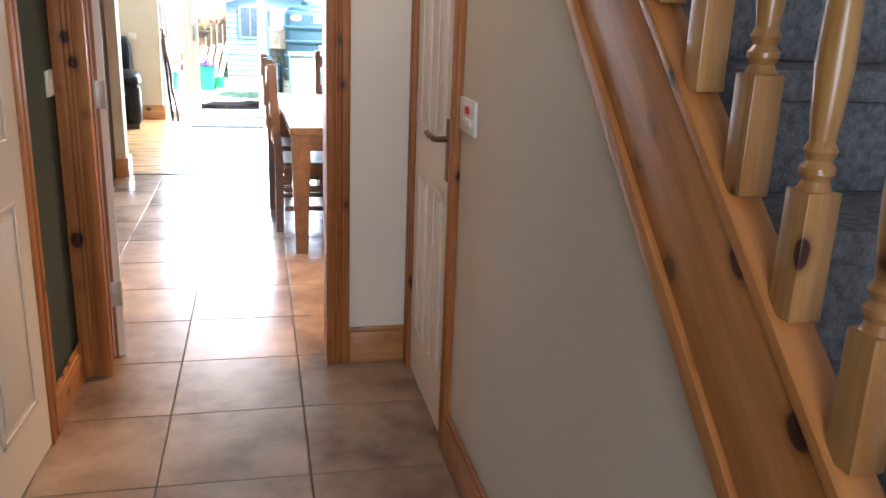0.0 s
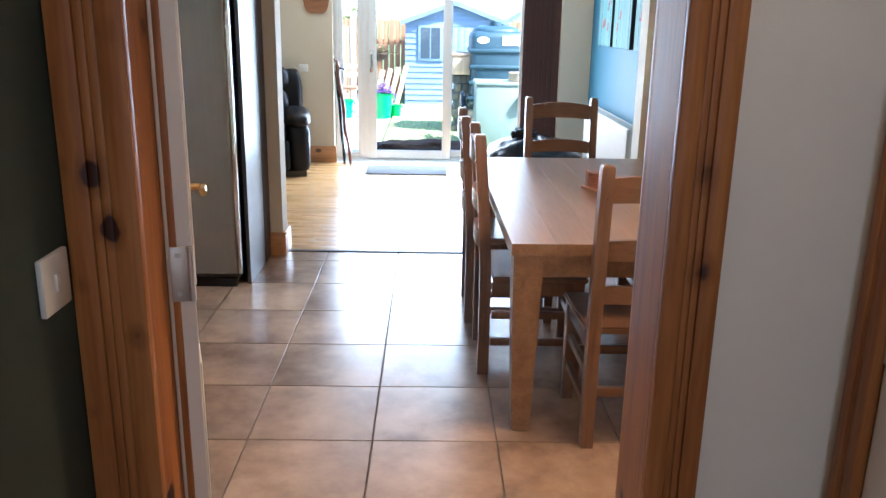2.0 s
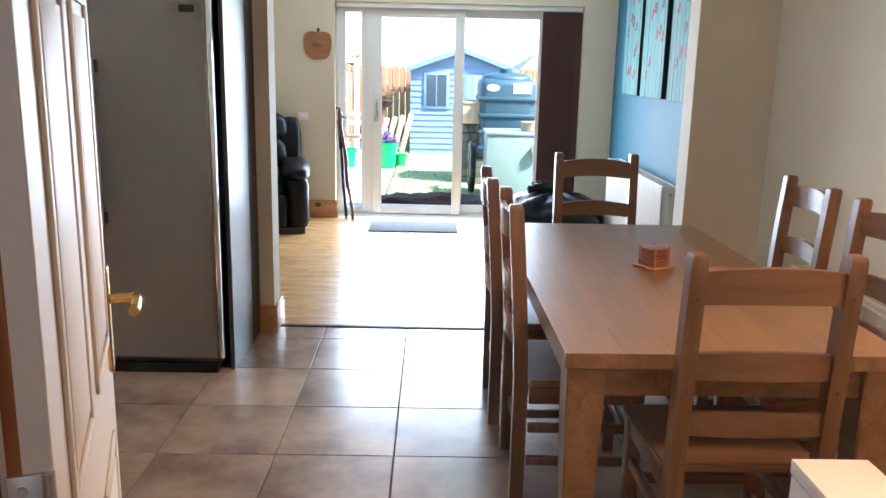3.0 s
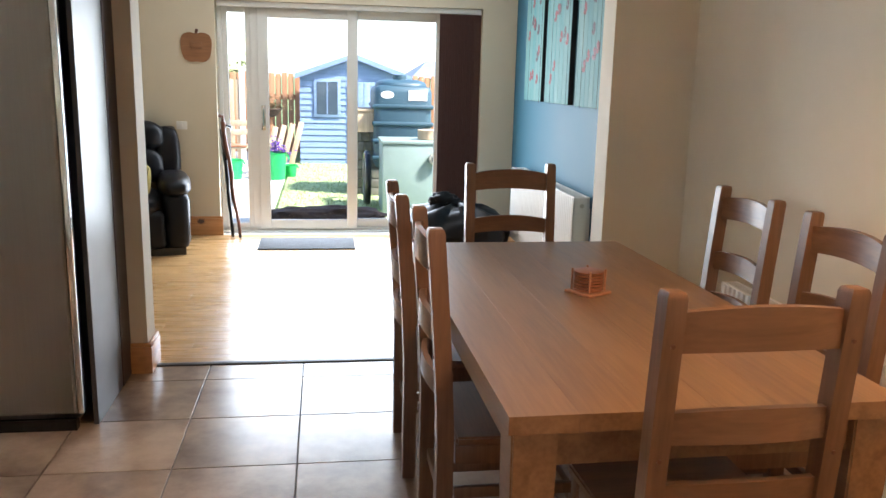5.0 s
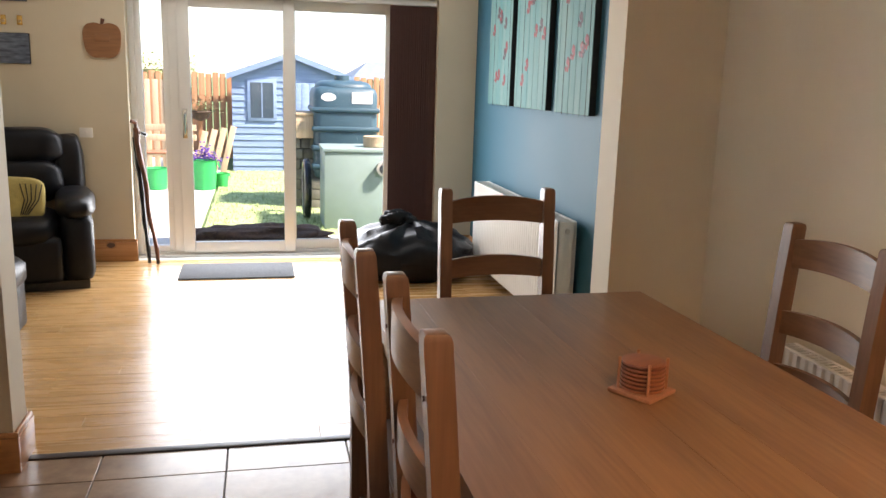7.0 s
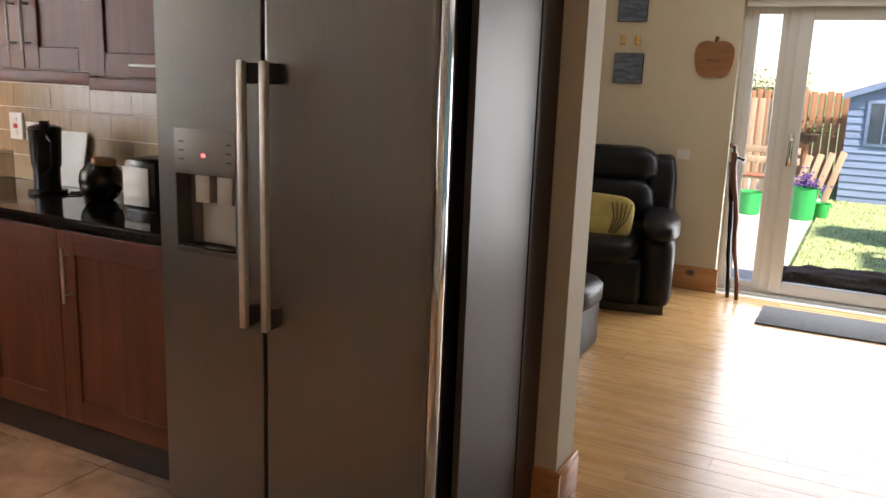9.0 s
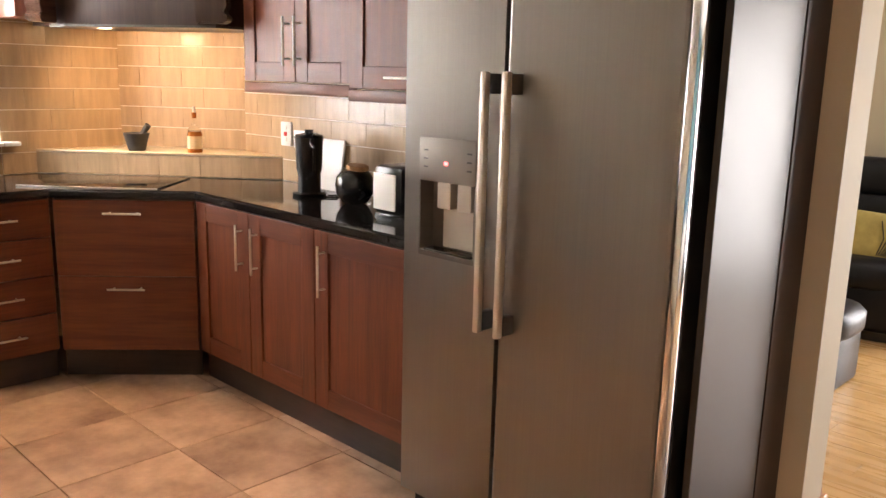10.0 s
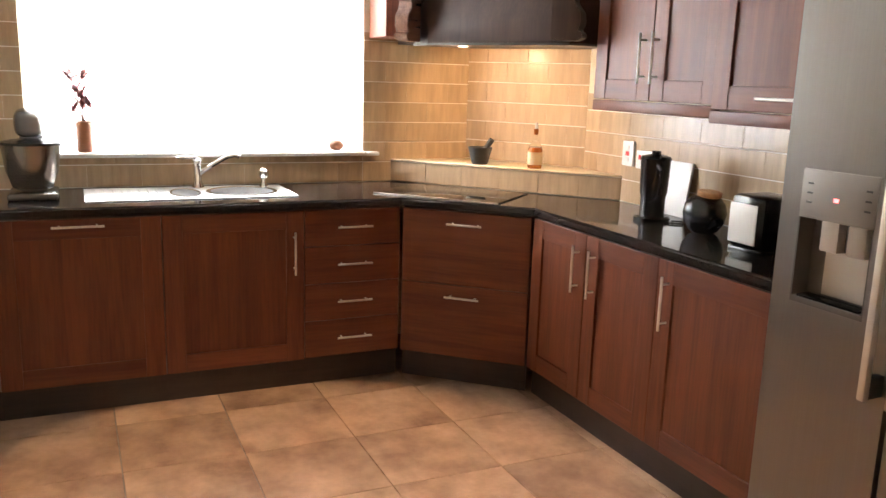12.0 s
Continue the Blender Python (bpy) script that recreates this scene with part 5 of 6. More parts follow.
vb = thing("window_blind", Matrix.Identity(4), "sheer white vertical blind drawn across the kitchen window", "blind")
part("blind_rail", bx(B(), (KX0 - 0.10, KWY0 + 0.01, KWZ1 - 0.035), (KX0 - 0.06, KWY1 - 0.01, KWZ1 - 0.002), 0.003), UPVC, vb)
for i in range(19):
    c = Matrix.Translation((KX0 - 0.08, KWY0 + 0.05 + i * 0.0855, 0)) @ Matrix.Rotation(radians(78), 4, "Z")
    part("voile_slat", bx(B(), (-0.0445, -0.0008, KWZ0 + 0.035), (0.0445, 0.0008, KWZ1 - 0.036), 0, c), VOILE, vb)


# ---- wall cupboards and hood ----
def wall_unit(x0, x1, z0, z1, yf, doors, label, handle="v"):
    top = thing("wall_cabinet", Matrix.Identity(4), label, "kitchen cabinet", "wall cabinets")
    part("carcass", bx(B(), (x0 + 0.001, yf, z0 + 0.001), (x1 - 0.001, LY0 - 0.002, z1), 0), CHERRY, top)
    w = (x1 - x0) / doors
    for i in range(doors):
        m = pose(x0 + i * w, yf, 0)
        shaker(top, "door", m, w, z0, z1)
        if handle == "v":
            x = w - 0.04 if i == 0 else 0.04
            bar_handle(top, m @ Matrix.Translation((x, -0.02, z0 + 0.17)) @ Matrix.Rotation(radians(90), 4, "Y"), 0.20)
        else:
            bar_handle(top, m @ Matrix.Translation((w / 2 + 0.02, -0.02, z0 + 0.045)), 0.20)
    part("pelmet", bx(B(), (x0, yf - 0.022, z0 - 0.048), (x1, yf - 0.002, z0 - 0.003), 0.004), CHERRYX, top)
    return top


wall_unit(-3.20, -2.42, 1.40, 2.15, 6.14, 2, "cherry wood double wall cabinet above the coffee maker")
wall_unit(-2.419, -1.768, 1.385, 1.84, 6.11, 1, "cherry wood wall cabinet with lift-up door by the fridge", "h")
wall_unit(-2.419, -1.768, 1.895, 2.15, 6.11, 1, "small upper cherry wood wall cabinet by the fridge", "h")

hd = thing("cooker_hood", Matrix.Identity(4), "dark wood corner cooker hood canopy with two lit downlights", "cooker hood")
HZ = 1.64
bm = B()
low = [(-4.10, 5.62), (-3.93, 5.62), (-3.26, 6.02), (-3.26, 6.30), (-3.75, 6.452), (-4.352, 6.05), (-4.352, 5.75)]
high = [(-4.16, 5.75), (-4.02, 5.78), (-3.44, 6.14), (-3.36, 6.35), (-3.75, 6.452), (-4.352, 6.05), (-4.352, 5.85)]
loft(bm, [[(x, y, HZ) for x, y in low], [(x, y, HZ + 0.10) for x, y in low], [(x, y, 2.2) for x, y in high], [(x, y, H - 0.002) for x, y in high]])
part("canopy", bm, DARKWOOD, hd)
part("canopy_rim", loft(B(), [[(x * 1.0 + 0.012, y - 0.012, HZ - 0.012) for x, y in low[:4]] , [(x * 1.0 + 0.012, y - 0.012, HZ - 0.001) for x, y in low[:4]]]), STEELDARK, hd)

for x, y in ((-3.93, 5.80), (-3.60, 6.0)):
    part("hood_lens", cyl(B(), (x, y, HZ - 0.002), (x, y, HZ - 0.009), 0.038, n=20), LAMPGLOW, hd, "lit hood lamp")
    lamp("hood_lamp", "SPOT", look((x, y, HZ - 0.02), (x - 0.25, y + 0.26, 1.25)), 2.5, (1.0, 0.66, 0.36), 0.03, spot=135)
sc_ = thing("window_side_cabinet", Matrix.Identity(4), "cherry wood end cabinet between window and hood", "kitchen cabinet")
part("cabinet_side", bx(B(), (-4.352, 5.46, 1.67), (-4.10, 5.61, H - 0.05), 0.003), CHERRY, sc_)
part("hood_back_board", prism(B(), [(-4.352, 5.625), (-4.13, 5.625), (-4.02, 5.70), (-4.352, 5.745)], HZ + 0.002, H - 0.06), DARKWOOD, hd)
# left corbel: glossy, and its colour is paler to carry the window's light
for x, y, rz, mt_ in ((-4.0, 5.60, -50, wood("glossy_corbel_wood", (0.20, 0.10, 0.07), (0.12, 0.06, 0.04), axis=0, rough=0.16, coat=1.0)), (-3.30, 5.99, 40, DARKWOOD)):
    cb = thing("hood_corbel", pose(x, y, HZ + 0.005, 0, 0, rz), "carved wooden corbel at the end of the hood canopy", "corbel")
    outline = [(-0.02, 0), (0.10, 0.0), (0.125, 0.015), (0.125, 0.03), (0.105, 0.045), (0.12, 0.075), (0.115, 0.12), (0.085, 0.155), (0.08, 0.19), (0.095, 0.215), (0.09, 0.235), (0.05, 0.26), (0.03, 0.32), (-0.02, 0.33)]
    bm = prism(B(), outline, 0, 0.075)
    bmesh.ops.bevel(bm, geom=bm.edges[:], offset=0.004, segments=2, affect="EDGES")
    bmesh.ops.transform(bm, matrix=Matrix.Rotation(radians(90), 4, "X"), verts=bm.verts)
    part("corbel_body", bm, mt_, cb)

# ---- small kitchen things ----
MIXERGREY = mat("grey_mixer_enamel", (0.22, 0.21, 0.20), 0.25, 0.5, var=0.05)
BOWLSTEEL = mat("dark_reflecting_bowl_steel", (0.32, 0.30, 0.28), 0.22, 0.9, var=0.05)
mx = thing("stand_mixer", pose(-4.10, 3.82, CZ), "chrome stand mixer with a steel bowl on the worktop", "mixer")
part("mixer_base", bx(B(), (-0.11, -0.10, 0), (0.15, 0.10, 0.03), 0.012), MIXERGREY, mx)
part("mixer_column", bx(B(), (-0.13, -0.05, 0.02), (-0.06, 0.05, 0.27), 0.02), MIXERGREY, mx)
part("mixer_head", blob(B(), (0.0, 0, 0.325), (0.17, 0.06, 0.06), 14, 0, 2, 0.6), MIXERGREY, mx, smooth=80)
part("mixing_bowl", lathe(B(), [(0.05, 0.035), (0.08, 0.05), (0.105, 0.12), (0.115, 0.21), (0.12, 0.235), (0.115, 0.236), (0.108, 0.2)], 28, Matrix.Translation((0.06, 0, 0))), BOWLSTEEL, mx, "brushed steel bowl")
part("bowl_guard", lathe(B(), [(0.122, 0.237), (0.122, 0.246), (0.08, 0.255)], 28, Matrix.Translation((0.06, 0, 0))), BLACKPLASTIC, mx)

pl = thing("potted_plant", pose(-4.39, 4.04, KWZ0 + 0.018), "brown glazed pot with dark red dried flowers on the sill", "plant")
part("pot", lathe(B(), [(0.03, 0), (0.034, 0.005), (0.038, 0.14), (0.042, 0.145), (0.036, 0.15), (0.034, 0.13)], 20), TERRACOTTA, pl)
rnd = random.Random(4)
bm, bs = B(), B()
for k in range(9):
    a, r, h = rnd.uniform(0, 6.28), rnd.uniform(0.03, 0.13), rnd.uniform(0.17, 0.37)
    if k < 4:
        r, h = 0.02 * k, 0.22 + 0.05 * k
    tip = Vector((r * math.cos(a) * 0.5, r * math.sin(a), h))
    tube(bs, [(0, 0, 0.12), tuple(tip * 0.6 + Vector((0, 0, 0.06))), tuple(tip)], 0.0022, 5)
    for q in range(3):
        d = Matrix.Rotation(q * 2.1 + k, 4, "Z") @ Matrix.Rotation(radians(rnd.uniform(15, 100)), 4, "Y")
        bmesh.ops.create_uvsphere(bm, u_segments=6, v_segments=4, radius=1, matrix=Matrix.Translation(tip) @ d @ Matrix.Translation((0, 0, 0.02)) @ Matrix.Diagonal((0.004, 0.015, 0.042, 1)))
part("stems", bs, STICK, pl)
part("petals", bm, DRIEDFLOWER, pl)

tr = thing("sill_ornament", pose(-4.42, 5.30, KWZ0 + 0.018), "small terracotta ornament on the window sill", "ornament")
part("ornament_body", blob(B(), (0, 0, 0.028), (0.03, 0.04, 0.028), 12, 0.2, 3), TERRACOTTA, tr)

mo = thing("pestle_and_mortar", pose(-4.02, 5.98, 1.025), "dark stone mortar and pestle on the tiled ledge", "mortar")
part("mortar_bowl", lathe(B(), [(0.04, 0), (0.045, 0.01), (0.055, 0.05), (0.066, 0.09), (0.06, 0.092), (0.045, 0.05), (0.02, 0.03)], 24), SLATE, mo)
part("pestle", cyl(B(), (0.0, 0.0, 0.04), (0.055, 0.04, 0.135), 0.012, 0.016), SLATE, mo)
bt = thing("oil_bottle", pose(-3.78, 6.18, 1.025), "glass bottle of amber liquid with a cream label on the ledge", "bottle")
part("bottle_body", lathe(B(), [(0.036, 0), (0.038, 0.01), (0.038, 0.095), (0.034, 0.108), (0.0001, 0.108)], 22), AMBER, bt)
part("bottle_neck", lathe(B(), [(0.0345, 0.109), (0.028, 0.125), (0.014, 0.142), (0.011, 0.165), (0.011, 0.182)], 22), GLASS, bt, "clear glass neck")
part("bottle_stopper", cyl(B(), (0, 0, 0.175), (0, 0, 0.205), 0.0105, 0.013), AMBER, bt)
part("bottle_label", lathe(B(), [(0.0388, 0.02), (0.0388, 0.085)], 22), LABELPAPER, bt)
part("stopper", cyl(B(), (0, 0, 0.20), (0, 0, 0.235), 0.010, 0.006), NICKEL, bt)

cf = thing("coffee_grinder", pose(-2.88, 6.24, CZ), "tall black coffee machine on the black worktop", "coffee machine")
part("machine_base", lathe(B(), [(0.075, 0), (0.078, 0.012), (0.07, 0.02)], 24), BLACKPLASTIC, cf)
part("machine_body", lathe(B(), [(0.052, 0.02), (0.052, 0.10), (0.058, 0.12), (0.063, 0.25), (0.066, 0.262), (0.06, 0.272), (0.03, 0.28)], 24), BLACKPLASTIC, cf)
part("machine_knob", cyl(B(), (0, 0, 0.28), (0, 0, 0.295), 0.02), BLACKPLASTIC, cf)
part("machine_handle", tube(B(), [(0.05, -0.03, 0.24), (0.09, -0.04, 0.22), (0.09, -0.04, 0.12), (0.05, -0.03, 0.09)], 0.008), BLACKPLASTIC, cf)
part("power_cable", tube(B(), [(0.06, 0.02, 0.006), (0.12, 0.0, 0.005), (0.15, 0.04, 0.005), (0.11, 0.08, 0.005), (0.08, 0.04, 0.005)], 0.0035), BLACKPLASTIC, cf)
wb = thing("white_chopping_board", pose(-2.95, 6.41, CZ, -9, 0, 0), "white board leaning against the wall tiles", "chopping board")
part("board", bx(B(), (-0.08, -0.012, 0.0), (0.08, 0.0, 0.24), 0.004), WHITEPLASTIC, wb)
jr = thing("storage_jar", pose(-2.56, 6.24, CZ), "round black ceramic jar with a cork lid", "jar")
part("jar_body", lathe(B(), [(0.04, 0), (0.055, 0.01), (0.078, 0.045), (0.084, 0.08), (0.078, 0.115), (0.058, 0.14), (0.042, 0.148)], 32), BLACKPLASTIC, jr, smooth=70)
part("cork_lid", lathe(B(), [(0.041, 0.148), (0.046, 0.150), (0.046, 0.166), (0.041, 0.169)], 24, Matrix.Rotation(radians(7), 4, "Y")), CORK, jr)
to = thing("toaster", pose(-2.215, 6.20, CZ), "black toaster with a brushed steel side", "toaster")
part("toaster_body", bx(B(), (-0.08, -0.09, 0.012), (0.085, 0.09, 0.20), 0.022), BLACKPLASTIC, to)
part("steel_side", bx(B(), (-0.07, -0.096, 0.03), (0.055, -0.0895, 0.17), 0.004), WHITEPLASTIC, to, "pale steel toaster panel")
part("toaster_base", bx(B(), (-0.075, -0.085, 0), (0.08, 0.085, 0.014), 0.003), BLACKPLASTIC, to)
sw = thing("wall_socket", pose(-3.205, LY0 - 0.008, 1.12), "white double wall socket with a red switch above the worktop", "socket")
part("socket_plate", bx(B(), (-0.073, -0.012, -0.043), (0.073, 0, 0.043), 0.003), WHITEPLASTIC, sw)
part("red_switch", bx(B(), (-0.05, -0.016, 0.0), (-0.035, -0.011, 0.022), 0.001), REDPLASTIC, sw)
sw2 = thing("wall_socket", pose(-3.345, LY0 - 0.008, 1.14), "white cooker switch plate above the worktop", "socket")
part("socket_plate", bx(B(), (-0.043, -0.012, -0.06), (0.043, 0, 0.06), 0.003), WHITEPLASTIC, sw2)
for k in range(3):
    part("cooker_rocker", bx(B(), (-0.012, -0.016, -0.04 + k * 0.03), (0.012, -0.011, -0.02 + k * 0.03), 0.001), REDPLASTIC if k == 1 else WHITEPLASTIC, sw2)

# ---- garden ----
GZ = -0.15
solid("ground", (-90, 10.24, -0.4), (90, 400, GZ), mat("rough_grassland", (0.12, 0.18, 0.06), 0.95, var=0.4, scale=0.6, bump=0.5), "rough grass reaching to the horizon")
solid("ground_behind", (-90, -200, -0.4), (90, 10.24, -0.121), mat("distant_ground", (0.20, 0.19, 0.16), 0.95, var=0.3, scale=0.4), "ground around the house")
solid("pavement_patio", (-4.5, 10.24, GZ), (3.5, 11.0, -0.03), PATIO, "pale concrete patio strip outside the door")
solid("pavement_path", (-4.5, 11.0, GZ), (-0.42, 19.4, GZ + 0.012), PATIO, "pale gravel and concrete area beside the lawn")
bm = B()
rnd = random.Random(8)
nx, ny = 24, 80
x0_, x1_, y0_, y1_ = -0.38, 1.0, 11.0, 17.15
gv = [[bm.verts.new((x0_ + (x1_ - x0_) * i / nx, y0_ + (y1_ - y0_) * j / ny, GZ + 0.015 + rnd.uniform(0, 0.02))) for i in range(nx + 1)] for j in range(ny + 1)]
for j in range(ny):
    for i in range(nx):
        bm.faces.new((gv[j][i], gv[j][i + 1], gv[j + 1][i + 1], gv[j + 1][i]))
part("lawn", bm, LAWN, None, "small bright green patchy lawn", "structure")
bm = B()
for k in range(3600):
    x, y = rnd.uniform(x0_, x1_), rnd.uniform(y0_, y1_)
    h, w, a = rnd.uniform(0.02, 0.05), 0.006, rnd.uniform(0, 3.14)
    z = GZ + 0.02
    d = Vector((math.cos(a), math.sin(a), 0)) * w
    vs = [bm.verts.new((x - d.x, y - d.y, z)), bm.verts.new((x + d.x, y + d.y, z)), bm.verts.new((x + rnd.uniform(-0.015, 0.015), y, z + h))]
    bm.faces.new(vs)
part("grass_blades", bm, LAWN, None, "short green grass blades", "stuff")

sh = thing("garden_shed", Matrix.Identity(4), "blue painted timber garden shed with a gable and small window", "shed")
SXA, SXB, SY, EZ, AZ = -0.24, 1.61, 17.2, 1.42, 1.75
mid = (SXA + SXB) / 2
part("shed_core", loft(B(), [[(SXA + 0.02, y, GZ), (SXB - 0.02, y, GZ), (SXB - 0.02, y, EZ), (mid, y, AZ - 0.02), (SXA + 0.02, y, EZ)] for y in (SY + 0.02, SY + 2.0)]), SHEDBLUE, sh)
n = 15
for i in range(n):
    z0 = GZ + (EZ - GZ) * i / n
    z1 = GZ + (EZ - GZ) * (i + 1) / n
    rings = [[(x, SY - 0.012, z0), (x, SY + 0.02, z0), (x, SY + 0.02, z1), (x, SY + 0.004, z1)] for x in (SXA, SXB)]
    part("cladding_board", loft(B(), rings), SHEDBLUE, sh)
for i in range(4):
    z0 = EZ + (AZ - EZ) * i / 4
    z1 = EZ + (AZ - EZ) * (i + 1) / 4 - 0.005
    k = (SXB - SXA) / 2 * (1 - (z1 - EZ) / (AZ - EZ) * 0.98)
    part("gable_board", loft(B(), [[(x, SY - 0.012, z0), (x, SY + 0.02, z0), (x, SY + 0.02, z1), (x, SY + 0.004, z1)] for x in (mid - k, mid + k)]), SHEDBLUE, sh)
for s in (-1, 1):
    ax_, bx_ = mid, mid + s * ((SXB - SXA) / 2 + 0.08)
    zb = EZ - 0.03
    part("roof_slope", loft(B(), [[(ax_, y, AZ), (bx_, y, zb), (bx_, y, zb + 0.03), (ax_, y, AZ + 0.03)] for y in (SY - 0.09, SY + 2.1)]), ROOFFELT, sh)
    part("barge_board", loft(B(), [[(ax_, y, AZ - 0.06), (bx_, y, zb - 0.06), (bx_, y, zb + 0.02), (ax_, y, AZ + 0.02)] for y in (SY - 0.115, SY - 0.092)]), SHEDBLUE, sh)
win = part("shed_window_frame", bx(B(), (0.0, SY - 0.03, 0.68), (0.46, SY - 0.012, 1.34), 0.004), SHEDBLUE, sh)
part("shed_pane", bx(B(), (0.05, SY - 0.034, 0.73), (0.41, SY - 0.031, 1.29)), mat("dark_window_glass", (0.05, 0.07, 0.09), 0.08, var=0.1), win)
part("glazing_bar", bx(B(), (0.22, SY - 0.04, 0.73), (0.24, SY - 0.034, 1.29)), SHEDBLUE, win)
part("shed_door", bx(B(), (0.62, SY - 0.035, GZ + 0.05), (1.22, SY - 0.013, 1.30), 0.004), SHEDBLUE, sh)
for k in range(5):
    part("door_batten", bx(B(), (0.62 + k * 0.12, SY - 0.042, GZ + 0.06), (0.735 + k * 0.12, SY - 0.0352, 1.29), 0.003), SHEDBLUE, sh)

tk = thing("oil_tank", Matrix.Identity(4), "dark blue-green plastic oil tank with moulded ribs on block piers", "oil tank")
TX0, TX1, TY0, TY1, TZ0, TZ1 = 0.80, 1.55, 13.2, 14.1, 0.22, 1.30
part("tank_body", bx(B(), (TX0, TY0, TZ0), (TX1, TY1, TZ1), 0.09), TANK, tk, smooth=60)
for z in (0.34, 0.56, 0.78, 1.0):
    part("tank_rib", bx(B(), (TX0 - 0.02, TY0 - 0.022, z), (TX1 + 0.02, TY1, z + 0.06), 0.022), TANK, tk)
part("tank_top", blob(B(), ((TX0 + TX1) / 2, 13.65, 1.28), (0.34, 0.40, 0.10), 12, 0, 1, 0.7), TANK, tk, smooth=60)
part("filler_cap", cyl(B(), (1.15, 13.5, 1.36), (1.15, 13.5, 1.43), 0.09), TANK, tk)
part("oval_label", lathe(B(), [(0.0001, 0), (0.085, 0), (0.085, 0.004), (0.0001, 0.004)], 24, Matrix.Translation((0.97, TY0 - 0.001, 1.18)) @ Matrix.Rotation(radians(90), 4, "X") @ Matrix.Diagonal((1, 0.55, 1, 1))), WHITEPLASTIC, tk, "white oval label")
part("square_label", bx(B(), (1.24, TY0 - 0.006, 1.11), (1.48, TY0 - 0.001, 1.24)), WHITEPLASTIC, tk, "white square label")
pr = thing("block_pier", Matrix.Identity(4), "weathered grey block pier beside the oil tank", "wall")
for i in range(7):
    for j in range(3):
        x = 0.55 + j * 0.105 + (0.03 if i % 2 else 0)
        part("block", bx(B(), (x, 13.35 + 0.02 * (j % 2), GZ + i * 0.12), (x + 0.10, 13.9, GZ + i * 0.12 + 0.114), 0.008), STONE, pr)
pb = thing("planter_box", Matrix.Identity(4), "pale cream planter box standing on the block pier", "planter")
part("planter_wall", bx(B(), (0.55, 13.3, 0.692), (0.88, 13.95, 0.955), 0.012), PALEFENCE, pb)
part("planter_rim", bx(B(), (0.535, 13.285, 0.955), (0.895, 13.965, 0.99), 0.008), PALEFENCE, pb)
ts = thing("tank_stand", Matrix.Identity(4), "grey block stand under the oil tank", "wall")
for i in range(3):
    for j in range(4):
        part("block", bx(B(), (0.76 + j * 0.21, 13.25, GZ + i * 0.123), (0.76 + j * 0.21 + 0.2, 14.1, GZ + i * 0.123 + 0.118), 0.008), STONE, ts)
bo = thing("boiler_cabinet", Matrix.Identity(4), "grey-green steel outdoor boiler cabinet with a round flue", "boiler")
part("boiler_case", bx(B(), (0.82, 11.86, GZ), (1.50, 12.5, 0.66), 0.008), BOILERGREEN, bo)
part("boiler_lid", bx(B(), (0.805, 11.845, 0.662), (1.515, 12.515, 0.70), 0.008), BOILERGREEN, bo)
part("flue", cyl(B(), (1.42, 11.86, 0.50), (1.42, 11.79, 0.50), 0.075, n=24), NICKEL, bo, "round steel flue")
part("flue_cap", cyl(B(), (1.42, 11.79, 0.50), (1.42, 11.775, 0.50), 0.05, n=24), STEELDARK, bo)
hp = thing("hose_reel", pose(0.68, 12.6, GZ), "dark coiled hose leaning by the boiler cabinet", "hose")
bm = B()
for k in range(24):
    a0, a1 = k * 0.2618, (k + 1) * 0.2618
    cyl(bm, (0, 0.30 * math.cos(a0), 0.34 + 0.30 * math.sin(a0)), (0, 0.30 * math.cos(a1), 0.34 + 0.30 * math.sin(a1)), 0.04, n=8)
part("coil", bm, BLACKPLASTIC, hp)

fn = thing("garden_fence", Matrix.Identity(4), "orange-brown vertical board fence at the end of the garden", "fence")
first = None
for i in range(60):
    x = -4.4 + i * 0.125
    if first is None:
        first = part("fence_board", bx(B(), (0, 0, 0), (0.105, 0.02, 1.58), 0.004), FENCEWOOD, fn)
        first.matrix_basis = pose(x, 19.5, GZ)
    else:
        repeat(first, fn, pose(x, 19.5 + 0.02 * (i % 2), GZ - 0.03 * ((i * 7) % 3) / 2))
part("fence_rail", bx(B(), (-4.4, 19.54, 0.9), (3.1, 19.59, 1.0)), FENCEWOOD, fn)
f2 = thing("slatted_screen", Matrix.Identity(4), "pale vertical slatted timber screen in the garden", "fence")
for i in range(7):
    part("screen_board", bx(B(), (-1.95 + i * 0.115, 16.6, GZ), (-1.87 + i * 0.115, 16.63, 1.30), 0.004), PALEFENCE, f2)
part("screen_rail", bx(B(), (-1.97, 16.63, 0.4), (-1.15, 16.66, 0.48)), PALEFENCE, f2)
part("screen_post", bx(B(), (-1.20, 16.58, GZ), (-1.12, 16.66, 1.50), 0.004), UPVC, f2)
for x, s, lab in ((-0.55, 1.0, "large"), (-1.17, 0.9, "wide"), (-0.34, 0.6, "small")):
    tb = thing("plastic_tub", pose(x, 15.0 + 0.2 * (s < 0.7), GZ + 0.012), f"{lab} bright green plastic garden tub", "tub", "green tubs")
    th_ = 0.40 if s == 1.0 else 0.30 * s + 0.02
    part("tub_wall", lathe(B(), [(0.13 * s, 0), (0.14 * s, 0.01), (0.165 * s, th_ - 0.01), (0.178 * s, th_), (0.162 * s, th_), (0.15 * s, th_ - 0.06)], 24), GREENTUB, tb)
    part("tub_handle", tube(B(), [(0.17 * s, 0, th_), (0.20 * s, -0.03, th_ * 0.75), (0.17 * s, -0.06, th_ * 0.9)], 0.008, 6), GREENTUB, tb)
pf = thing("flowering_plant", pose(-0.55, 15.0, 0.255), "purple flowers growing in the green tub", "plant")
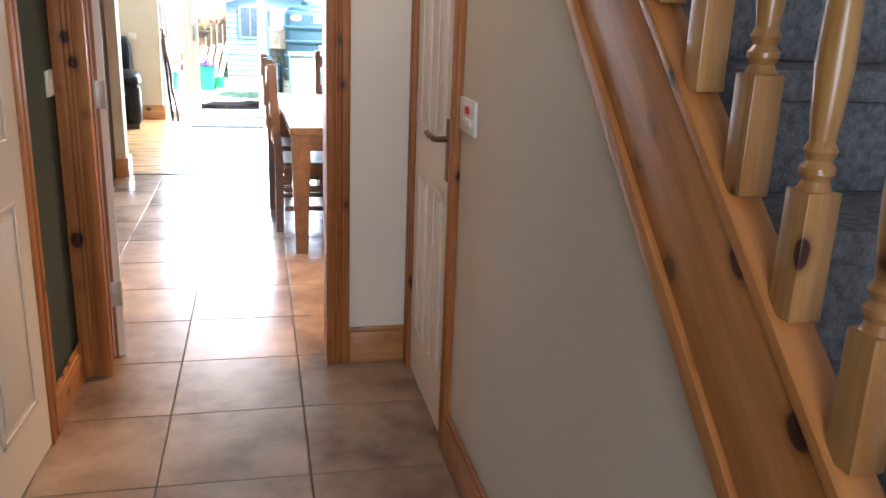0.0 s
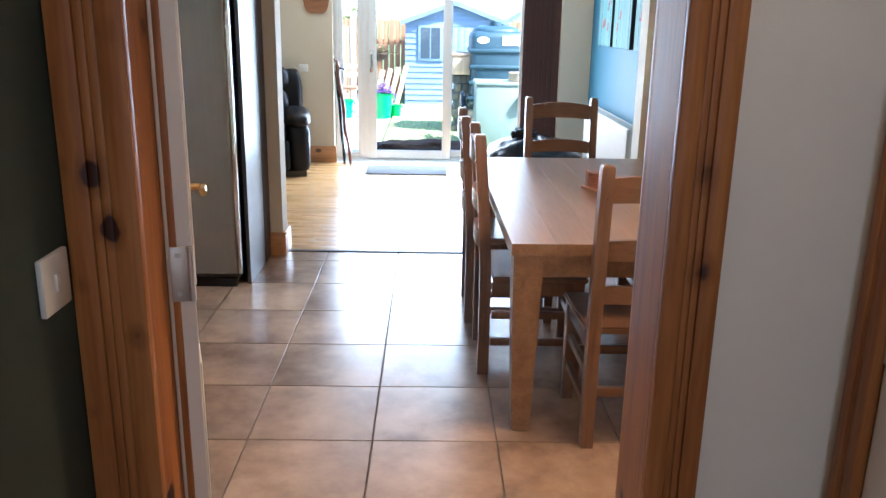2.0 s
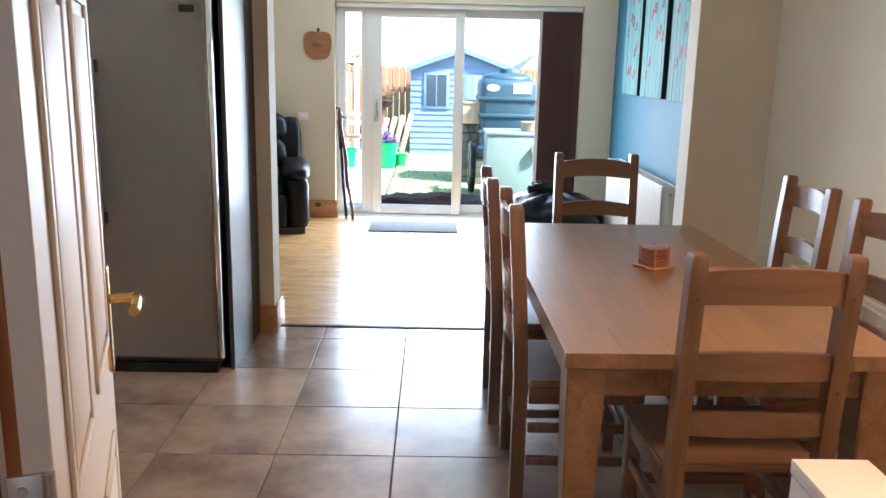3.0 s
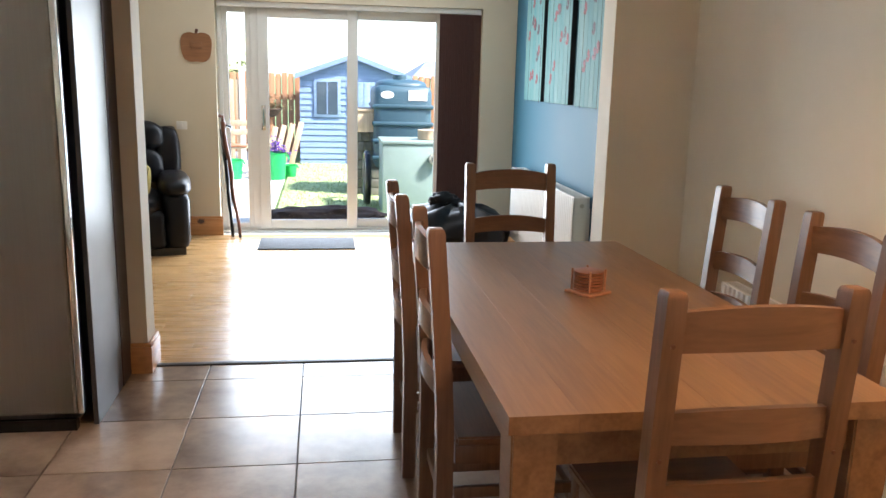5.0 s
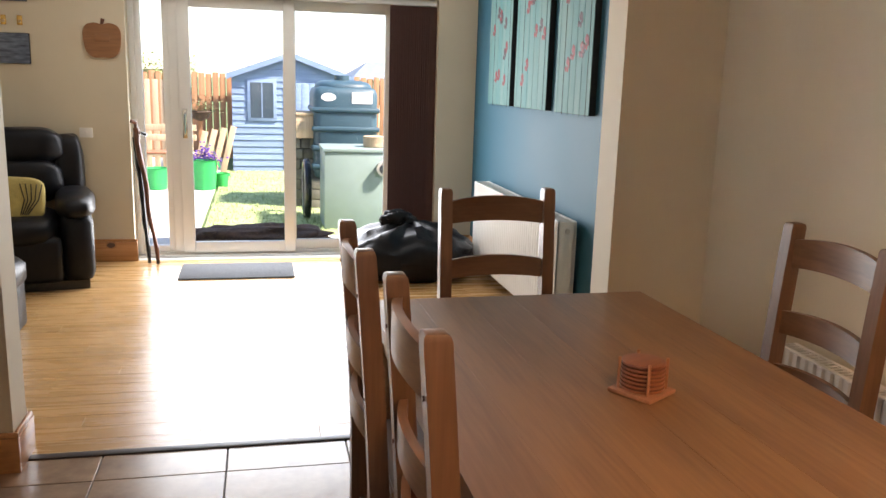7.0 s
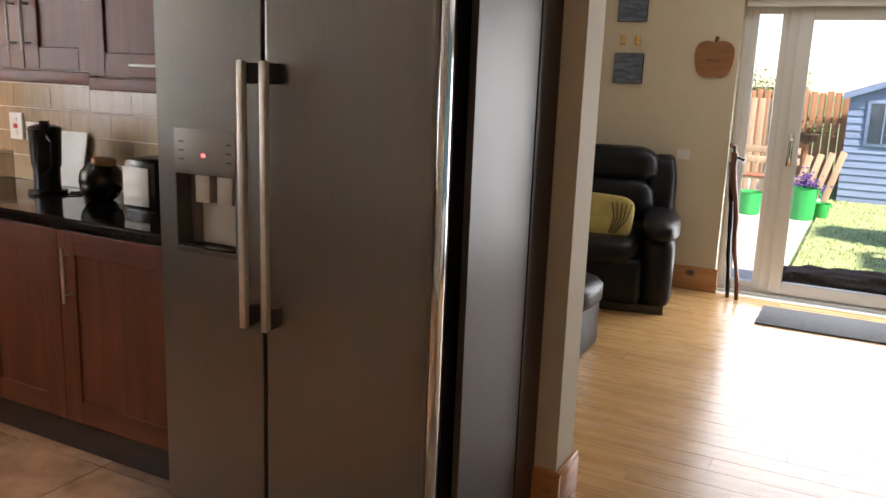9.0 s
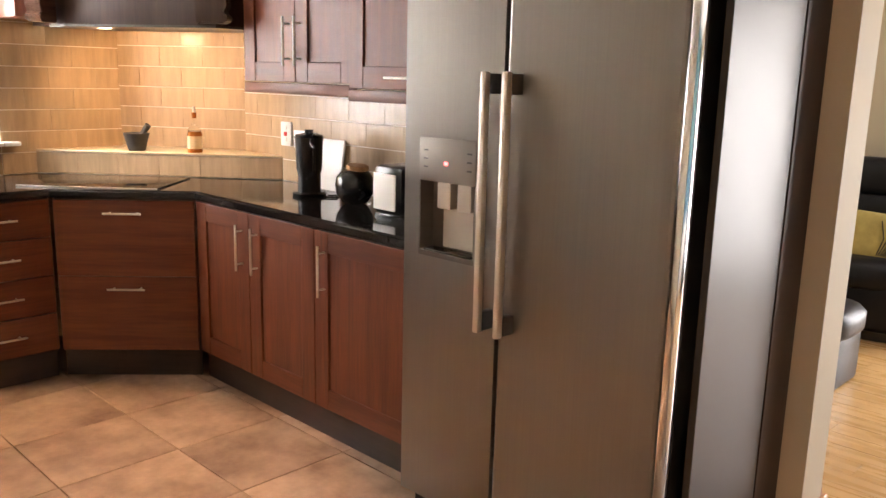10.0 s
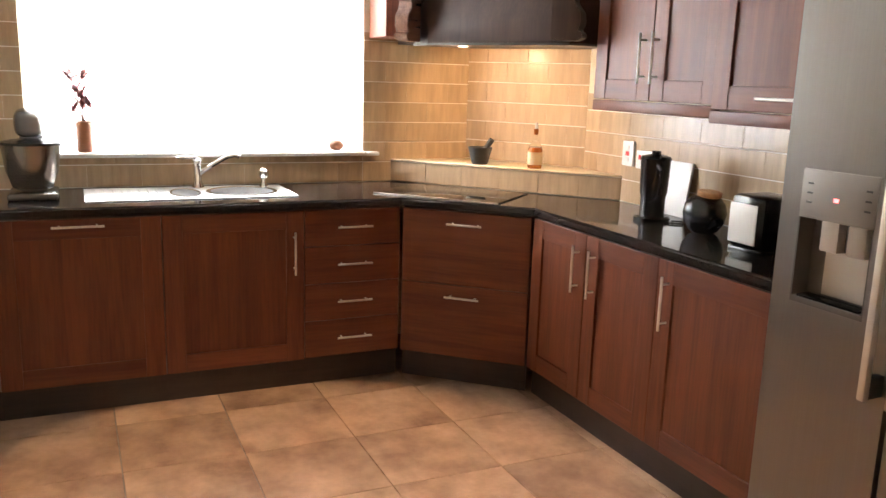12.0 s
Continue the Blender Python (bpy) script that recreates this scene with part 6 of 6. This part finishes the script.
bm = B()
rnd = random.Random(5)
for k in range(150):
    p = Vector((rnd.gauss(0, 0.085), rnd.gauss(0, 0.07), abs(rnd.gauss(0.05, 0.07))))
    bmesh.ops.create_icosphere(bm, subdivisions=1, radius=rnd.uniform(0.012, 0.024), matrix=Matrix.Translation(p) @ Matrix.Diagonal((1, 1, 0.6, 1)))
part("blossoms", bm, PURPLE, pf)
hb_ = thing("hanging_basket", pose(-0.72, 16.9, 0.80), "brown-green shrub in a hanging basket by the fence", "plant")
bm = B()
for k in range(420):
    p = Vector((rnd.gauss(0, 0.15), rnd.gauss(0, 0.12), abs(rnd.gauss(0.06, 0.13))))
    a = rnd.uniform(0, 6.28)
    d = Vector((math.cos(a), math.sin(a), rnd.uniform(-0.4, 0.6))) * 0.035
    q = Vector((-d.y, d.x, 0)) * 0.35
    bm.faces.new([bm.verts.new(p - d), bm.verts.new(p + q), bm.verts.new(p + d), bm.verts.new(p - q)])
part("basket_leaves", bm, FOLIAGE, hb_)
part("basket_bowl", lathe(B(), [(0.02, -0.12), (0.12, -0.08), (0.19, 0.02), (0.17, 0.03)], 20), COIR, hb_)
part("basket_post", bx(B(), (-0.03, 0.10, -0.95), (0.03, 0.14, 0.10)), FENCEWOOD, hb_)
bnk = thing("garden_bench", pose(-1.25, 15.6, GZ), "weathered pale wooden garden bench with a red cloth", "bench")
for k in range(4):
    part("bench_slat", bx(B(), (-0.55, -0.18 + k * 0.1, 0.42), (0.55, -0.10 + k * 0.1, 0.445), 0.004), PALEFENCE, bnk)
for k in range(2):
    part("bench_back", bx(B(), (-0.55, 0.22, 0.60 + k * 0.14), (0.55, 0.24, 0.69 + k * 0.14), 0.004), PALEFENCE, bnk)
for x in (-0.5, 0.45):
    for y in (-0.17, 0.2):
        part("bench_leg", bx(B(), (x, y, 0), (x + 0.05, y + 0.05, 0.42 if y < 0 else 0.83), 0.004), PALEFENCE, bnk)
part("red_cloth", bx(B(), (-0.1, -0.19, 0.446), (0.25, 0.2, 0.47), 0.01), TERRACOTTA, bnk, "folded red-brown cloth")
ch2 = thing("tilted_planks", pose(-0.42, 16.6, GZ, 0, 14, 0), "weathered planks leaning by the shed", "planks")
for k in range(4):
    part("plank", bx(B(), (-0.02 - k * 0.13, 0, 0), (0.07 - k * 0.13, 0.02, 0.80 - 0.06 * k), 0.003), PALEFENCE, ch2)
mt = thing("outdoor_mat", pose(0.15, 10.55, -0.03), "brown shaggy mat heaped outside the patio door", "mat")
bm = blob(B(), (0, 0, 0.05), (0.60, 0.24, 0.13), 26, 0.30, 3.5, 0.8)
for v in bm.verts:
    v.co.z = max(v.co.z, 0.001)
part("mat_pile", bm, COIR, mt, smooth=80)
fh = thing("far_house", Matrix.Identity(4), "small dark-roofed house beyond the fence", "house")
part("house_wall", bx(B(), (3.3, 30, GZ), (6.5, 34, 1.35)), CREAM, fh)
part("house_roof", loft(B(), [[(3.0, 29.7, 1.35), (6.8, 29.7, 1.35), (6.8, 34.3, 1.35), (3.0, 34.3, 1.35)], [(3.8, 31.9, 1.95), (6.0, 31.9, 1.95), (6.0, 32.1, 1.95), (3.8, 32.1, 1.95)]]), ROOFFELT, fh)
part("house_window", bx(B(), (3.9, 29.96, 0.6), (4.6, 30.0, 1.2)), STEELDARK, fh)
bb = thing("yellow_box", pose(1.36, 12.1, 0.70), "pale yellow round tub standing on the boiler cabinet", "tub")
part("yellow_tub", lathe(B(), [(0.11, 0), (0.12, 0.01), (0.12, 0.10), (0.125, 0.11), (0.11, 0.115)], 20), PALEFENCE, bb)
hdg = thing("hedge", pose(-3.2, 21, GZ), "dark green hedge behind the garden fence", "hedge")
bm = B()
rnd = random.Random(21)
for k in range(2600):
    p = Vector((rnd.uniform(-2.2, 2.2), rnd.uniform(-0.3, 0.5), 1.1 + rnd.random() ** 0.5 * 0.75 + 0.12 * math.sin(k)))
    d = Vector((rnd.uniform(-1, 1), rnd.uniform(-1, 1), rnd.uniform(-1, 1))).normalized() * 0.05
    q = Vector((-d.y, d.x, 0.3 * d.z)) * 0.5
    bm.faces.new([bm.verts.new(p - d), bm.verts.new(p + q), bm.verts.new(p + d), bm.verts.new(p - q)])
part("hedge_leaves", bm, LAWN, hdg)
part("hedge_body", blob(B(), (0, 0.3, 0.8), (2.2, 0.35, 0.85), 16, 0.15, 3, 0.8), FOLIAGE, hdg)


# ---- floor pieces ----
floor = thing("floor_tiles", Matrix.Identity(4), "square brown stone-look floor tiles", "floor")
floor["kind"] = "structure"
cache = {}


def floor_piece(name, x0, y0, x1, y1, material, parent, t=0.009, bev=0.0015):
    key = (name, round(x1 - x0, 3), round(y1 - y0, 3))
    if x1 - x0 < 0.01 or y1 - y0 < 0.01:
        return
    if key not in cache:
        cache[key] = part(name, bx(B(), (0, 0, -t), (x1 - x0, y1 - y0, 0), bev), material, parent)
        cache[key].matrix_basis = Matrix.Translation((x0, y0, 0))
    else:
        repeat(cache[key], parent, Matrix.Translation((x0, y0, 0)))


P, G = 0.45, 0.0025
for i in range(-10, 6):
    for j in range(-20, 2):
        x0, y0 = 0.043 + P * i, 6.338 + P * j
        x1, y1 = x0 + P, y0 + P
        if (y0 + y1) / 2 > DY0:
            lim = (KX0, DY0, KX1, 6.535)
        else:
            lim = (HX0 if y0 > -2.1 else 9, -2.05, HX1, 9)
        x0, y0, x1, y1 = max(x0 + G, lim[0]), y0 + G, min(x1 - G, lim[2]), min(y1 - G, lim[3])
        if y1 < -2.0:
            continue
        floor_piece("floor_tile", x0, y0, x1, y1, TILE, floor)
lam = thing("laminate_floor", Matrix.Identity(4), "honey-coloured oak laminate floor planks", "floor")
lam["kind"] = "structure"
rnd = random.Random(3)
y, r = 6.575, 0
while y < FY - 0.001:
    y1 = min(y + 0.12, FY)
    x = -3.2 - (r * 0.47) % 1.2
    while x < BX1 - 0.01:
        floor_piece("laminate_plank", max(x, -4.0) + 0.0004, y + 0.0005, min(x + 1.2, BX1) - 0.0004, y1 - 0.0005, LAMINATE, lam, 0.009, 0.0008)
        x += 1.2
    y = y1
    r += 1
floor_piece("laminate_plank", WX0 + 0.01, FY + 0.001, WX1 - 0.01, FY + 0.08, LAMINATE, lam, 0.0085, 0.0008)
